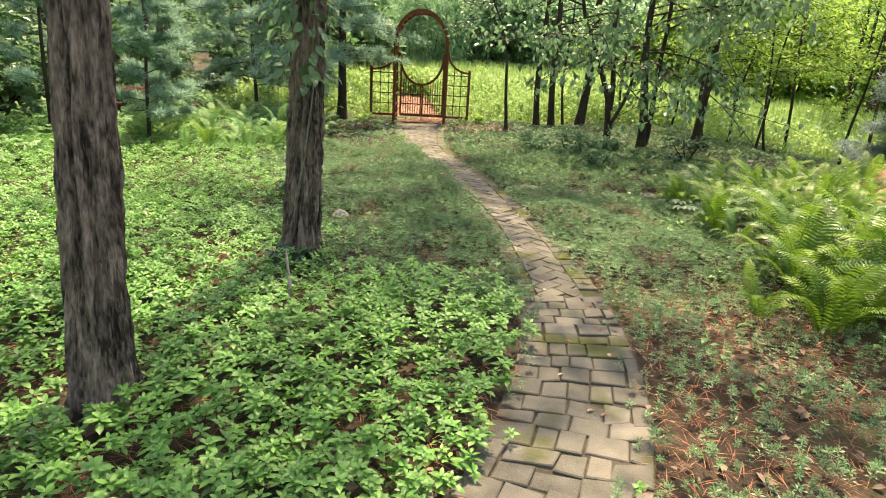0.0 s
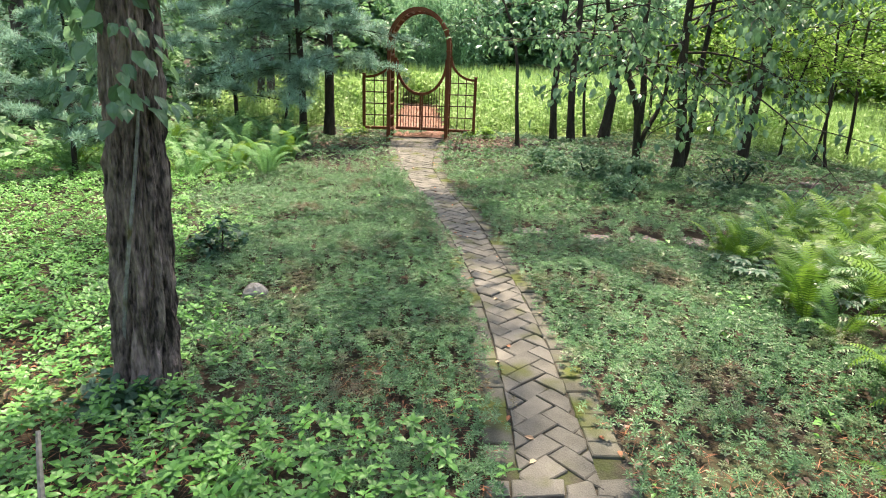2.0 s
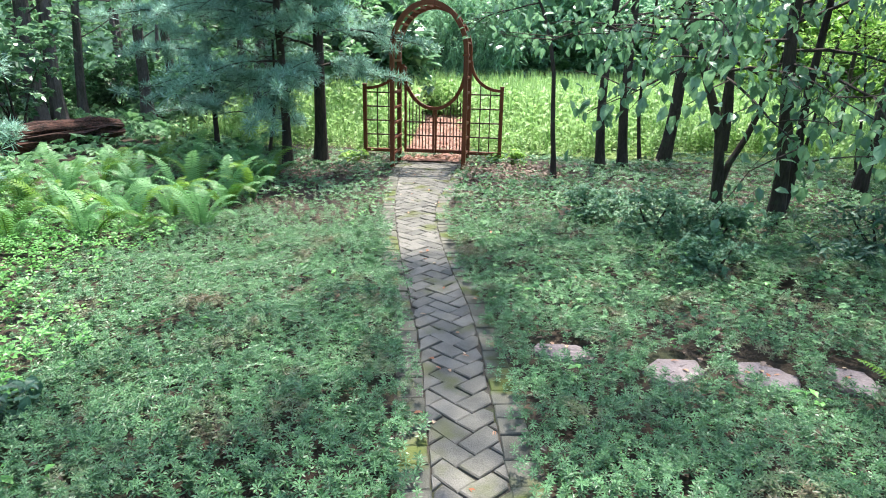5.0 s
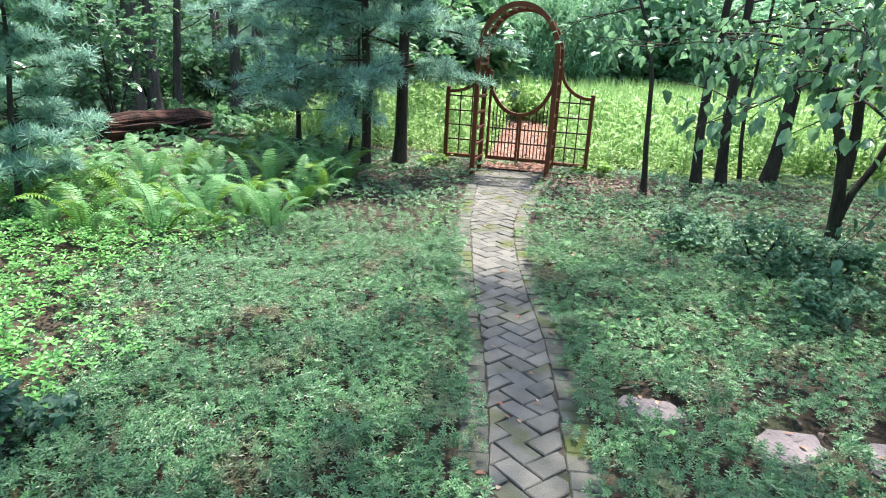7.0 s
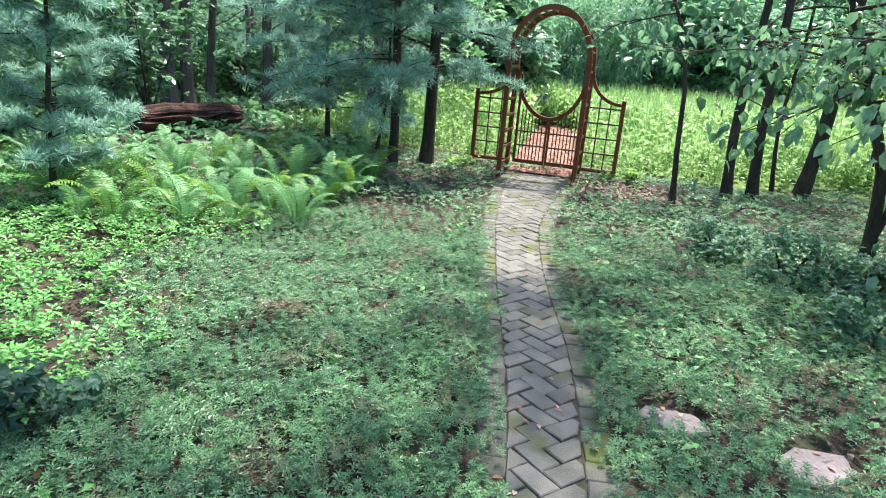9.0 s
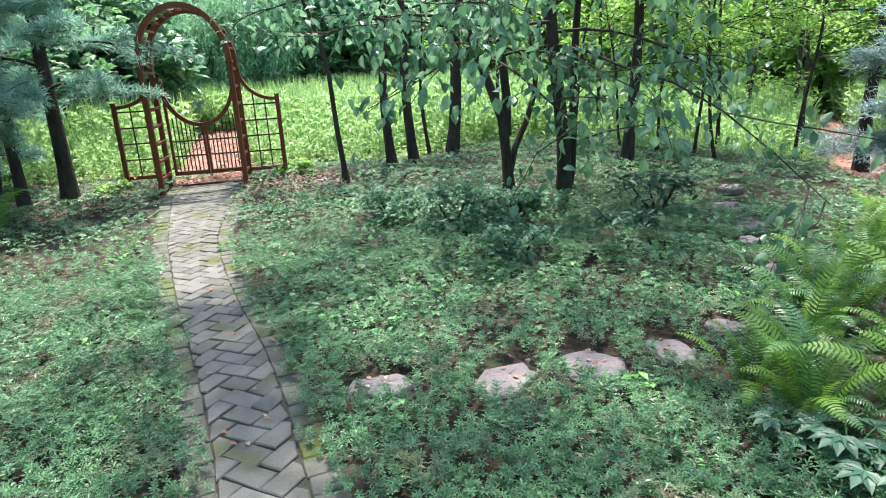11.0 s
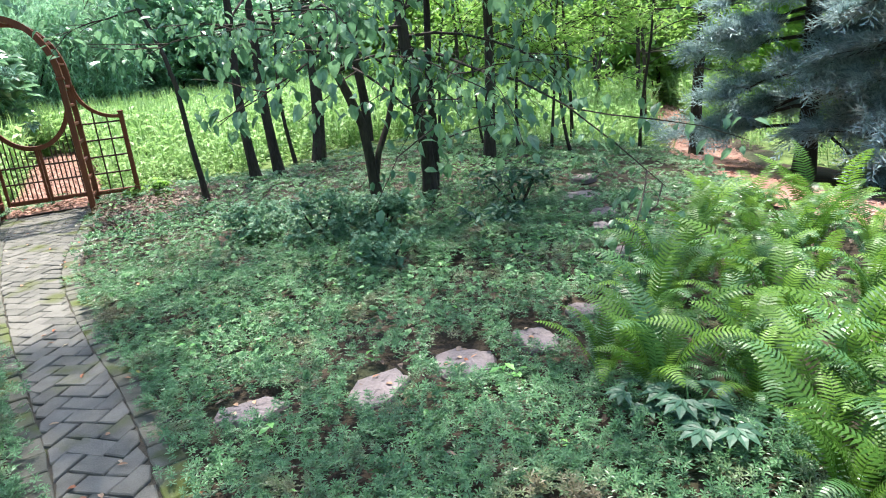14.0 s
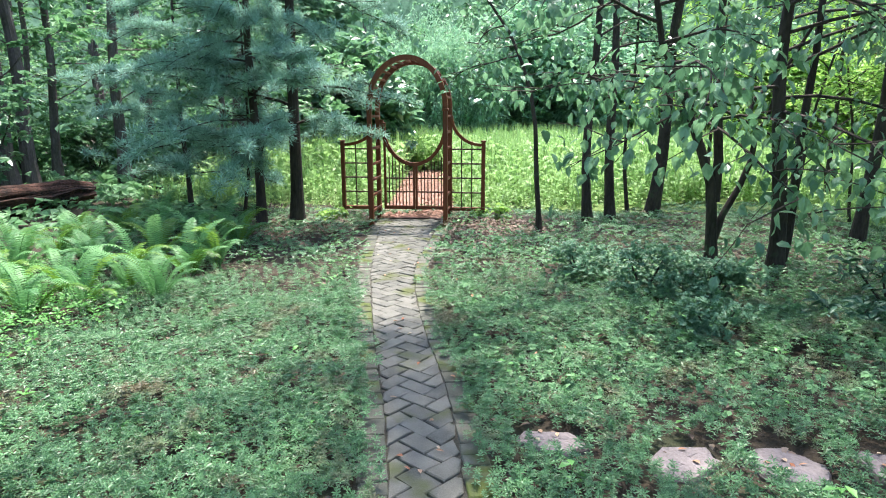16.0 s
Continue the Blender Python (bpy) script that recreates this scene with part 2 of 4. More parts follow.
def tube(P, R, seg=10, ridge=0.0, ridges=7, seed=0, cap=True):
    """A tapered tube along points P with radii R; ridge: depth of bark furrows as a share of the radius."""
    P, R = np.asarray(P, float), np.asarray(R, float)
    n = len(P)
    d = np.gradient(P, axis=0)
    d /= np.linalg.norm(d, axis=1, keepdims=True) + 1e-9
    ref = np.array([1.0, 0.13, 0.07]) if abs(d[0, 0]) < 0.8 else np.array([0.1, 1.0, 0.05])
    u = np.cross(d, ref)
    u /= np.linalg.norm(u, axis=1, keepdims=True)
    v = np.cross(d, u)
    a = np.linspace(0, 2 * np.pi, seg, endpoint=False)
    s = np.cumsum(np.r_[0, np.linalg.norm(np.diff(P, axis=0), axis=1)])
    rr = np.ones((n, seg))
    if ridge:
        g = np.random.default_rng(seed)
        for k in range(4):
            fr = ridges + k * 3 + g.integers(0, 3)
            w = 0.9 * np.sin(s * g.uniform(1.5, 4) + g.uniform(0, 6)) + 0.4 * np.sin(s * g.uniform(6, 11) + g.uniform(0, 6))
            rr += ridge / (1 + 0.4 * k) * (np.abs(np.sin(0.5 * fr * a[None, :] + w[:, None])) - 0.6)
        rr += g.normal(0, ridge * 0.22, rr.shape)
    V = P[:, None, :] + (R[:, None] * rr)[:, :, None] * (np.cos(a)[None, :, None] * u[:, None, :] + np.sin(a)[None, :, None] * v[:, None, :])
    i, j = np.meshgrid(np.arange(n - 1), np.arange(seg), indexing="ij")
    q = (i * seg + j).ravel()
    q2 = (i * seg + (j + 1) % seg).ravel()
    F = np.stack([q, q2, q2 + seg, q + seg], 1)
    V = V.reshape(-1, 3)
    if cap:
        V = np.concatenate([V, P[:1], P[-1:]])
        c0, c1 = len(V) - 2, len(V) - 1
        j = np.arange(0, seg, 2)
        F = np.concatenate([F, np.stack([np.full(len(j), c0), (j + 2) % seg, j + 1, j], 1),
                            np.stack([np.full(len(j), c1), (n - 1) * seg + j, (n - 1) * seg + j + 1, (n - 1) * seg + (j + 2) % seg], 1)])
    return V, F


def part(name, data, material, parent, label=""):
    """One mesh object under a thing or under a part. data: a (V, F) pair or a ready mesh."""
    me = data if isinstance(data, bpy.types.Mesh) else mesh_np(name, data[0], data[1], material)
    ob = new(name, me)
    ob.parent = parent
    if label:
        tagged(ob, label)
    return ob


def thing(name, label, category, at=(0, 0, 0), group="", kind=""):
    ob = new(name)
    ob.location = at
    ob.empty_display_size = 0.1
    return tagged(ob, label, category, group, kind)


def bar(x0, y0, z0, x1, y1, z1, bev=0.006):
    """A bevelled beam from corner to corner, as a quad mesh."""
    bm = bmesh.new()
    bmesh.ops.create_cube(bm, size=1)
    for v in bm.verts:
        v.co = ((x0 + x1) / 2 + v.co.x * (x1 - x0), (y0 + y1) / 2 + v.co.y * (y1 - y0), (z0 + z1) / 2 + v.co.z * (z1 - z0))
    bmesh.ops.bevel(bm, geom=bm.edges[:], offset=bev, segments=1, affect="EDGES")
    return bm


def bpart(name, bm, material, parent, label=""):
    me = bpy.data.meshes.new(name)
    bm.to_mesh(me)
    bm.free()
    me.materials.append(material)
    return part(name, me, material, parent, label)


def interp(y, tab):
    ks = sorted(tab)
    return float(np.interp(y, ks, [tab[k] for k in ks]))


# the paved path: its middle line and width, by y
MID = {-17.0: 0.2, -14.5: 0.85, -13.0: 1.55, -12.3: 1.78, -11.0: 1.93, -9.8: 1.82, -8.6: 1.68, -7.2: 1.40, -6.2: 1.19, -5.1: 0.85, -4.1: 0.60, -2.9: 0.33, -1.45: 0.17, -0.4: 0.05, 0.75: 0.0}
WID = {-17.0: 0.80, -13.0: 0.80, -12.3: 0.76, -11.0: 0.66, -9.8: 0.66, -8.6: 0.64, -7.2: 0.66, -6.2: 0.74, -5.1: 0.72, -4.1: 0.74, -2.9: 0.80, -1.45: 1.04, -0.4: 1.20, 0.75: 1.2}
YS = np.linspace(-17.0, 0.62, 300)
MX = np.interp(YS, sorted(MID), [MID[k] for k in sorted(MID)])
WX = np.interp(YS, sorted(WID), [WID[k] for k in sorted(WID)])
for _ in range(3):
    MX = np.convolve(np.pad(MX, 7, mode="edge"), np.ones(15) / 15, "valid")
    WX = np.convolve(np.pad(WX, 7, mode="edge"), np.ones(15) / 15, "valid")


def off_path(x, y):
    """Distance beyond the path's edge (negative on the path)."""
    return np.where(y < 0.65, np.abs(x - np.interp(y, YS, MX)) - np.interp(y, YS, WX) / 2, 9.0)


def chip_line(y):
    """Middle of the wood-chip path at the far side, by y."""
    y = np.asarray(y, float)
    return np.where(y > -4.9, 8.25 + (y + 4.9) * 0.69, 8.25 + 0.69 * (y + 4.9) * np.exp(np.minimum((y + 4.9) * 0.9, 0)))


def height(x, y):
    x, y = np.asarray(x, float), np.asarray(y, float)
    d = np.clip(off_path(x, y) / 1.5, 0, 1)
    h = 0.05 * d * (np.sin(x * 1.1 + 0.7 * y) * np.cos(y * 0.8 - 0.5 * x))
    far = np.clip((np.hypot(x, y + 6) - 14) / 30, 0, 1)
    h = h - 0.84 * np.clip((x - 6.8) / 5.2, 0, 1)
    return h + far * 0.5 * np.sin(x * 0.08 + 1.0) * np.cos(y * 0.06)


# ---- ground ----
g1 = np.unique(np.r_[np.linspace(-14, 14, 113), -np.geomspace(14.5, 420, 22), np.geomspace(14.5, 420, 22)])
gx, gy = np.meshgrid(g1, g1 - 6, indexing="xy")
gz = height(gx, gy) - 0.012
ng = len(g1)
ii, jj = np.meshgrid(np.arange(ng - 1), np.arange(ng - 1), indexing="ij")
q = (ii * ng + jj).ravel()
gme = mesh_np("ground", np.stack([gx.ravel(), gy.ravel(), gz.ravel()], 1), np.stack([q, q + 1, q + ng + 1, q + ng], 1), M_SOIL, True)
gme.materials.append(M_MEADOW)
cy, cx = (gy[:-1, :-1] + 0.1).ravel(), (gx[:-1, :-1] + 0.1).ravel()
meadow = ((cy > 2.0) & (cx > -5)) | ((cx > chip_line(cy) + 1.5) & (cy > -2.6))
gme.polygons.foreach_set("material_index", meadow.astype(np.int32))
tagged(new("ground", gme), "dark woodland soil with leaf mould under the plants", "ground", kind="structure")


def strip(name, xs0, xs1, ys, z, material, label, category):
    V = np.array([p for y, a, b in zip(ys, xs0, xs1) for p in ((a, y, z + float(height(a, y))), ((a + b) / 2, y, z + 0.01 + float(height((a + b) / 2, y))), (b, y, z + float(height(b, y))))])
    k = np.arange(len(ys) - 1) * 3
    F = np.concatenate([np.stack([k, k + 1, k + 4, k + 3], 1), np.stack([k + 1, k + 2, k + 5, k + 4], 1)])
    return tagged(new(name, mesh_np(name, V, F, material, True)), label, category, kind="structure")


ye = np.linspace(-16.5, 14, 70)
strip("wood_chip_path", chip_line(ye) - 0.8, chip_line(ye) + 0.8, ye, 0.012, M_CHIPBED, "curving path of reddish-brown wood chips", "path")
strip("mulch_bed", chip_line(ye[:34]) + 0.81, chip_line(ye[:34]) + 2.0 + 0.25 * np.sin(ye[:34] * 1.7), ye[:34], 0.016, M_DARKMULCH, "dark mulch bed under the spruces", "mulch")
yr = np.linspace(-16.5, -2.4, 36)
strip("road", chip_line(yr) + 3.2, chip_line(yr) + 5.2, yr, 0.014, M_ROAD, "pale grey road beyond the spruces", "road")
yg = np.linspace(0.64, 10, 40)
gmid = -0.02 - 0.12 * np.clip(yg - 1, 0, 30)
strip("gate_chip_path", gmid - 0.62, gmid + 0.62, yg, 0.012, M_CHIPBED, "reddish wood-chip path beyond the garden gate", "path")


# ---- trees ----
def limb_line(p0, yaw, rise, length, n=7, bend=0.0, wob=0.12, r=rng):
    P = [np.array(p0, float)]
    d = np.array([math.cos(yaw) * math.cos(rise), math.sin(yaw) * math.cos(rise), math.sin(rise)])
    for i in range(n - 1):
        d = d + r.normal(0, wob, 3) + np.array([0, 0, bend / n])
        d /= np.linalg.norm(d)
        P.append(P[-1] + d * length / (n - 1))
    return np.array(P)


def trunk_line(base, top, wig=0.06, n=14, r=rng):
    base, top = np.array(base, float), np.array(top, float)
    t = np.linspace(0, 1, n)[:, None]
    ph = r.uniform(0, 6, 4)
    w = np.stack([np.sin(t[:, 0] * 5 + ph[0]) + 0.5 * np.sin(t[:, 0] * 11 + ph[1]), np.sin(t[:, 0] * 4 + ph[2]) + 0.5 * np.sin(t[:, 0] * 12 + ph[3]), 0 * t[:, 0]], 1)
    w = w - w[:1]
    return base + (top - base) * t + wig * w


LEAF_BROAD = leaf_t(1.0, 0.62, 0.12, 0.35, 0.1)
LEAF_HANG = turned(LEAF_BROAD, 0.0, -0.75)
LEAF_SLIM = leaf_t(1.0, 0.3, 0.1, 0.4, 0.1)
LEAF_QUAD = (np.array([(0, 0, 0), (0.5, 0.3, 0.06), (1, 0, -0.15), (0.5, -0.3, 0.06)]), np.array([[0, 3, 2, 1]]))
SPRIG = stack([turned(LEAF_QUAD, a, 0.2 - 0.1 * k, (0.12 * k, 0, 0), 0.8) for k, a in enumerate((0.9, -0.9, 0.6, -0.7, 0.2, 2.4))])
TUFT = stack([turned(blade(1.0, 0.07, 0.12), a, p) for a, p in zip(np.linspace(0, 6.0, 10) * 1.7, (0.9, 0.3, 0.6, 0.1, 0.8, 0.4, -0.1, 0.5, 0.2, 1.2))])


SPRAY = stack([turned(blade(0.26, 0.055, 0.05), sg * (0.75 - 0.02 * k), 0.35 * math.sin(k * 1.9), (0.115 * k, 0, -0.015 * k * k / 4)) for k in range(8) for sg in (1, -1)] + [turned(blade(1.05, 0.03, 0.12), 0.0, 0.0)] + [turned(blade(0.24, 0.035, 0.05), 0.3 * math.sin(k * 5.0), 0.9, (0.16 * k, 0, 0)) for k in range(6)])


def along(P, n, r=rng, t0=0.25):
    """n points along a polyline beyond the share t0."""
    t = r.uniform(t0, 1, n) * (len(P) - 1)
    i = np.minimum(t.astype(int), len(P) - 2)
    return P[i] + (P[i + 1] - P[i]) * (t - i)[:, None]


def broad_tree(name, base, top, r0, material, leaf_mat, label, limbs=8, first=0.35, reach=1.6, leaves=1500, size=0.11, spread=0.4, template=LEAF_BROAD, wig=0.06, ridge=0.0, seg=12, group="", twist=None, droop=-0.5, rise=(0.1, 0.7), n=14, r1=0.35, yaws=None, up_leaf=0.5, shade_crowns=()):
    """A tapered trunk, limbs with twigs, and a crown of single leaves about the twigs."""
    r = np.random.default_rng(abs(int(base[0] * 131 + base[1] * 977)) + 3)
    tree = thing(name, label, "tree", (base[0], base[1], float(height(base[0], base[1])) - 0.03), group)
    P = trunk_line((0, 0, 0), (top[0] - base[0], top[1] - base[1], top[2]), wig, n, r)
    if twist is not None:
        P = np.array(twist, float)
    s = np.linspace(0, 1, len(P))
    R = r0 * (1 - (1 - r1) * s) * (1 + 0.35 * np.exp(-s * top[2] / 0.18))
    part("trunk", tube(P, R, seg, ridge, 7, int(r0 * 1000)), material, tree)
    pts = []
    for k in range(limbs):
        t = first + (0.97 - first) * (k + r.uniform(0, 0.8)) / limbs
        i = min(int(t * (len(P) - 1)), len(P) - 2)
        p0 = P[i] + (P[i + 1] - P[i]) * (t * (len(P) - 1) - i)
        yaw = r.uniform(0, 2 * np.pi) if yaws is None else yaws[k % len(yaws)] + r.normal(0, 0.35)
        ln = reach * r.uniform(0.7, 1.2) * (1.15 - 0.5 * t)
        L = limb_line(p0, yaw, r.uniform(*rise), ln, 7, droop, 0.12, r)
        pairs = [tube(L, np.linspace(min(r0 * 0.3, 0.02), 0.004, 7), 6)]
        pts.append(along(L, 10, r, 0.35))
        for _ in range(5):
            a = along(L, 1, r, 0.25)[0]
            T = limb_line(a, yaw + r.uniform(-1.2, 1.2), r.uniform(-0.4, 0.5), ln * r.uniform(0.25, 0.5), 5, droop, 0.15, r)
            pairs.append(tube(T, np.linspace(0.008, 0.003, 5), 4))
            pts.append(along(T, 10, r, 0.1))
        part("limb", stack(pairs), material, tree)
    for cx_, cy_, cz_, rx_, rz_, n_ in shade_crowns:
        # high boughs and leaves over the bed, out of view, added to cast shade
        c0 = np.array([cx_ - base[0], cy_ - base[1], cz_])
        B = np.linspace(P[-1], c0, 6) + r.normal(0, 0.06, (6, 3)) * np.array([[0], [1], [1], [1], [1], [1]])
        part("high_bough", tube(B, np.linspace(r0 * r1, 0.012, 6), 7), material, tree)
        k_ = 22
        lump = r.normal(0, 1, (k_, 3))
        lump *= (r.random((k_, 1)) ** 0.4) / np.linalg.norm(lump, axis=1, keepdims=True)
        q_ = lump[r.integers(0, k_, n_)] * (rx_, rx_, rz_) + c0 + r.normal(0, 1, (n_, 3)) * (0.3, 0.3, 0.16)
        part("upper_crown", scatter(LEAF_QUAD, q_, turns(n_, 0.5, r), r.uniform(0.14, 0.26, n_)), leaf_mat, tree)
    if leaves:
        pts = np.concatenate(pts)
        c = pts[r.integers(0, len(pts), leaves)] + r.normal(0, spread * 0.25, (leaves, 3))
        part("crown", scatter(template, c, turns(leaves, up_leaf, r), r.uniform(0.6, 1.25, leaves) * size), leaf_mat, tree)
    return tree


def pine_tree(name, base, top, r0, boughs, label, first=0.2, reach=1.6, tuft=0.13, material=M_BARK, needle=M_NEEDLE, template=None, per=60, rise=(0.0, 0.4), droop=-0.6, group="", yaws=None, taper=0.6, outward=False):
    r = np.random.default_rng(abs(int(base[0] * 331 + base[1] * 177)) + 5)
    tree = thing(name, label, "tree", (base[0], base[1], float(height(base[0], base[1])) - 0.03), group)
    P = trunk_line((0, 0, 0), (top[0] - base[0], top[1] - base[1], top[2]), 0.03, 12, r)
    s = np.linspace(0, 1, len(P))
    part("trunk", tube(P, r0 * (1 - 0.7 * s) * (1 + 0.3 * np.exp(-s * top[2] / 0.15)), 12, 0.05, 7, 3), material, tree)
    for k in range(boughs):
        t = first + (0.98 - first) * (k + r.uniform(0, 0.9)) / boughs
        i = min(int(t * (len(P) - 1)), len(P) - 2)
        p0 = P[i] + (P[i + 1] - P[i]) * (t * (len(P) - 1) - i)
        yaw = k * 2.4 + r.normal(0, 0.3) if yaws is None else yaws[k % len(yaws)] + r.normal(0, 0.4)
        ln = reach * r.uniform(0.75, 1.15) * (1.1 - taper * t)
        L = limb_line(p0, yaw, r.uniform(*rise), ln, 8, droop, 0.07, r)
        pairs, pts = [tube(L, np.linspace(max(r0 * 0.25, 0.008), 0.004, 8), 5)], [along(L, per // 4, r, 0.35)]
        for _ in range(7):
            a = along(L, 1, r, 0.2)[0]
            T = limb_line(a, yaw + r.choice([-1, 1]) * r.uniform(0.4, 1.0), r.uniform(-0.25, 0.35), ln * r.uniform(0.2, 0.45), 4, droop * 0.6, 0.1, r)
            pairs.append(tube(T, np.linspace(0.007, 0.003, 4), 4))
            pts.append(along(T, per // 7, r, 0.15))
        b = part("bough", stack(pairs), material, tree)
        pts = np.concatenate(pts) + r.normal(0, 0.02, (sum(map(len, pts)), 3))
        part("needles", scatter(template or TUFT, pts, turns(len(pts), 0.35 if outward else 0.7, r, yaw + r.normal(0, 0.7, len(pts)) if outward else None), r.uniform(0.7, 1.2, len(pts)) * tuft), needle, b)
    return tree


# the two furrowed trees beside the path, and the one at the fern bed
broad_tree("furrowed_tree", (-0.57, -12.55), (-0.47, -12.3, 6.5), 0.122, M_BARK_BIG, M_LEAF, "tall tree trunk with furrowed grey-brown bark in groundcover", 9, 0.42, 3.0, 1200, 0.13, 0.8, wig=0.015, ridge=0.24, seg=84, n=90, r1=0.5, group="furrowed trees by the path")
broad_tree("furrowed_tree", (-0.20, -10.25), (0.0, -10.1, 6.5), 0.128, M_BARK_BIG, M_LEAF, "tall tree with furrowed stringy bark and ivy at its foot", 9, 0.42, 3.0, 1200, 0.13, 0.8, wig=0.015, ridge=0.27, seg=84, n=90, r1=0.5, shade_crowns=((0.2, -6.6, 7.2, 2.6, 0.8, 850), (2.0, -8.0, 7.6, 2.2, 0.8, 600)), group="furrowed trees by the path")
broad_tree("furrowed_tree", (3.85, -11.85), (4.3, -11.6, 6.5), 0.15, M_BARK_BIG, M_LEAF, "dark leaning tree trunk beside the fern bed", 9, 0.45, 3.0, 1200, 0.13, 0.8, wig=0.02, ridge=0.09, seg=48, n=60, r1=0.7, group="furrowed trees by the path")

# slim dark trees of the grove beside the gate
GROVE = "slim dark trees of the grove"
broad_tree("slim_tree", (2.07, -0.4), (0.9, -0.5, 4.2), 0.043, M_BARK, M_LEAF, "thin dark sapling leaning over towards the gate", 5, 0.66, 1.3, 330, 0.11, 0.5, group=GROVE, twist=[(0, 0, 0), (-0.02, 0, 0.35), (-0.06, 0, 0.8), (-0.08, 0.02, 1.2), (-0.10, 0, 1.6), (-0.17, 0, 2.0), (-0.30, 0, 2.45), (-0.5, 0, 2.9), (-0.85, 0, 3.4), (-1.3, 0, 3.8)], rise=(-0.2, 0.3))
broad_tree("slim_tree", (2.87, 0.5), (3.0, 0.6, 6.0), 0.078, M_BARK, M_LEAF, "slim dark tree trunk in the grove", 8, 0.40, 1.8, 520, 0.11, 0.5, ridge=0.04, group=GROVE)
broad_tree("slim_tree", (3.28, 0.85), (3.35, 0.9, 6.0), 0.085, M_BARK, M_LEAF, "slim dark tree trunk in the grove", 8, 0.40, 1.8, 520, 0.11, 0.5, ridge=0.04, group=GROVE)
broad_tree("slim_tree", (3.72, 1.85), (3.65, 1.9, 5.0), 0.036, M_BARK, M_LEAF, "thin straight sapling in the grove", 6, 0.5, 1.4, 500, 0.11, 0.5, group=GROVE)
broad_tree("slim_tree", (4.08, 1.6), (4.7, 1.7, 6.5), 0.115, M_BARK, M_LEAF, "stout dark tree trunk leaning in the grove", 9, 0.40, 2.0, 560, 0.11, 0.5, ridge=0.05, group=GROVE)
multi = broad_tree("multi_stem_tree", (3.93, -2.6), (3.4, -2.8, 4.2), 0.07, M_BARK, M_LEAF, "dark multi-stemmed tree with drooping leafy boughs", 13, 0.5, 2.2, 1300, 0.125, 0.5, template=LEAF_HANG, shade_crowns=((2.0, -4.0, 6.4, 2.2, 0.8, 850),), group=GROVE, ridge=0.04, twist=[(0, 0, 0), (-0.02, 0, 0.35), (-0.05, -0.02, 0.7), (-0.09, -0.03, 1.05), (-0.22, -0.05, 1.4), (-0.36, -0.06, 1.75), (-0.5, -0.1, 2.1), (-0.72, -0.12, 2.5), (-0.85, -0.2, 3.1), (-1.0, -0.2, 4.0)], yaws=(-1.6, -1.0, -2.2, -0.5, -2.8, -1.4), rise=(-0.1, 0.5))
for pts, ra, rb in (([(-0.03, -0.02, 0.85), (-0.02, 0.0, 1.3), (-0.07, 0.0, 1.8), (-0.12, 0.05, 2.4), (-0.08, 0.1, 3.2), (0.1, 0.1, 4.2)], 0.055, 0.03),
                    ([(-0.01, 0.0, 0.35), (0.07, 0.0, 0.7), (0.22, 0.02, 1.0), (0.32, 0.02, 1.3), (0.34, 0.0, 1.62), (0.24, 0.0, 1.78), (0.3, 0.03, 1.95), (0.55, 0.03, 2.2), (0.8, 0.0, 2.7)], 0.04, 0.016),
                    ([(0.28, 0.01, 1.5), (0.42, -0.05, 1.75), (0.47, -0.1, 2.1), (0.5, -0.1, 2.6)], 0.02, 0.01)):
    part("stem", tube(pts, np.linspace(ra, rb, len(pts)), 10, 0.04, 5, 2), M_BARK, multi)
twin = broad_tree("twin_stem_tree", (4.56, -2.72), (4.5, -2.9, 4.8), 0.085, M_BARK, M_LEAF, "dark twin-stemmed tree with drooping leafy boughs", 20, 0.36, 3.0, 3000, 0.125, 0.5, template=LEAF_HANG, shade_crowns=((4.4, -5.0, 6.6, 2.0, 0.7, 320),), group=GROVE, ridge=0.05, yaws=(-0.9, -0.3, -1.7, -0.5, 0.1, -1.2, 0.3), rise=(0.0, 0.45), droop=-0.6)
part("stem", tube([(0.05, 0.05, 0.0), (0.13, 0.1, 0.4), (0.16, 0.12, 0.9), (0.17, 0.15, 1.5), (0.25, 0.2, 2.4), (0.3, 0.3, 3.6)], np.linspace(0.06, 0.03, 6), 10, 0.05, 6, 4), M_BARK, twin)
broad_tree("slim_tree", (6.2, -1.05), (6.1, -1.0, 6.0), 0.085, M_BARK, M_LEAF, "dark tree trunk behind the grove", 9, 0.33, 2.0, 600, 0.11, 0.5, ridge=0.05, group=GROVE)
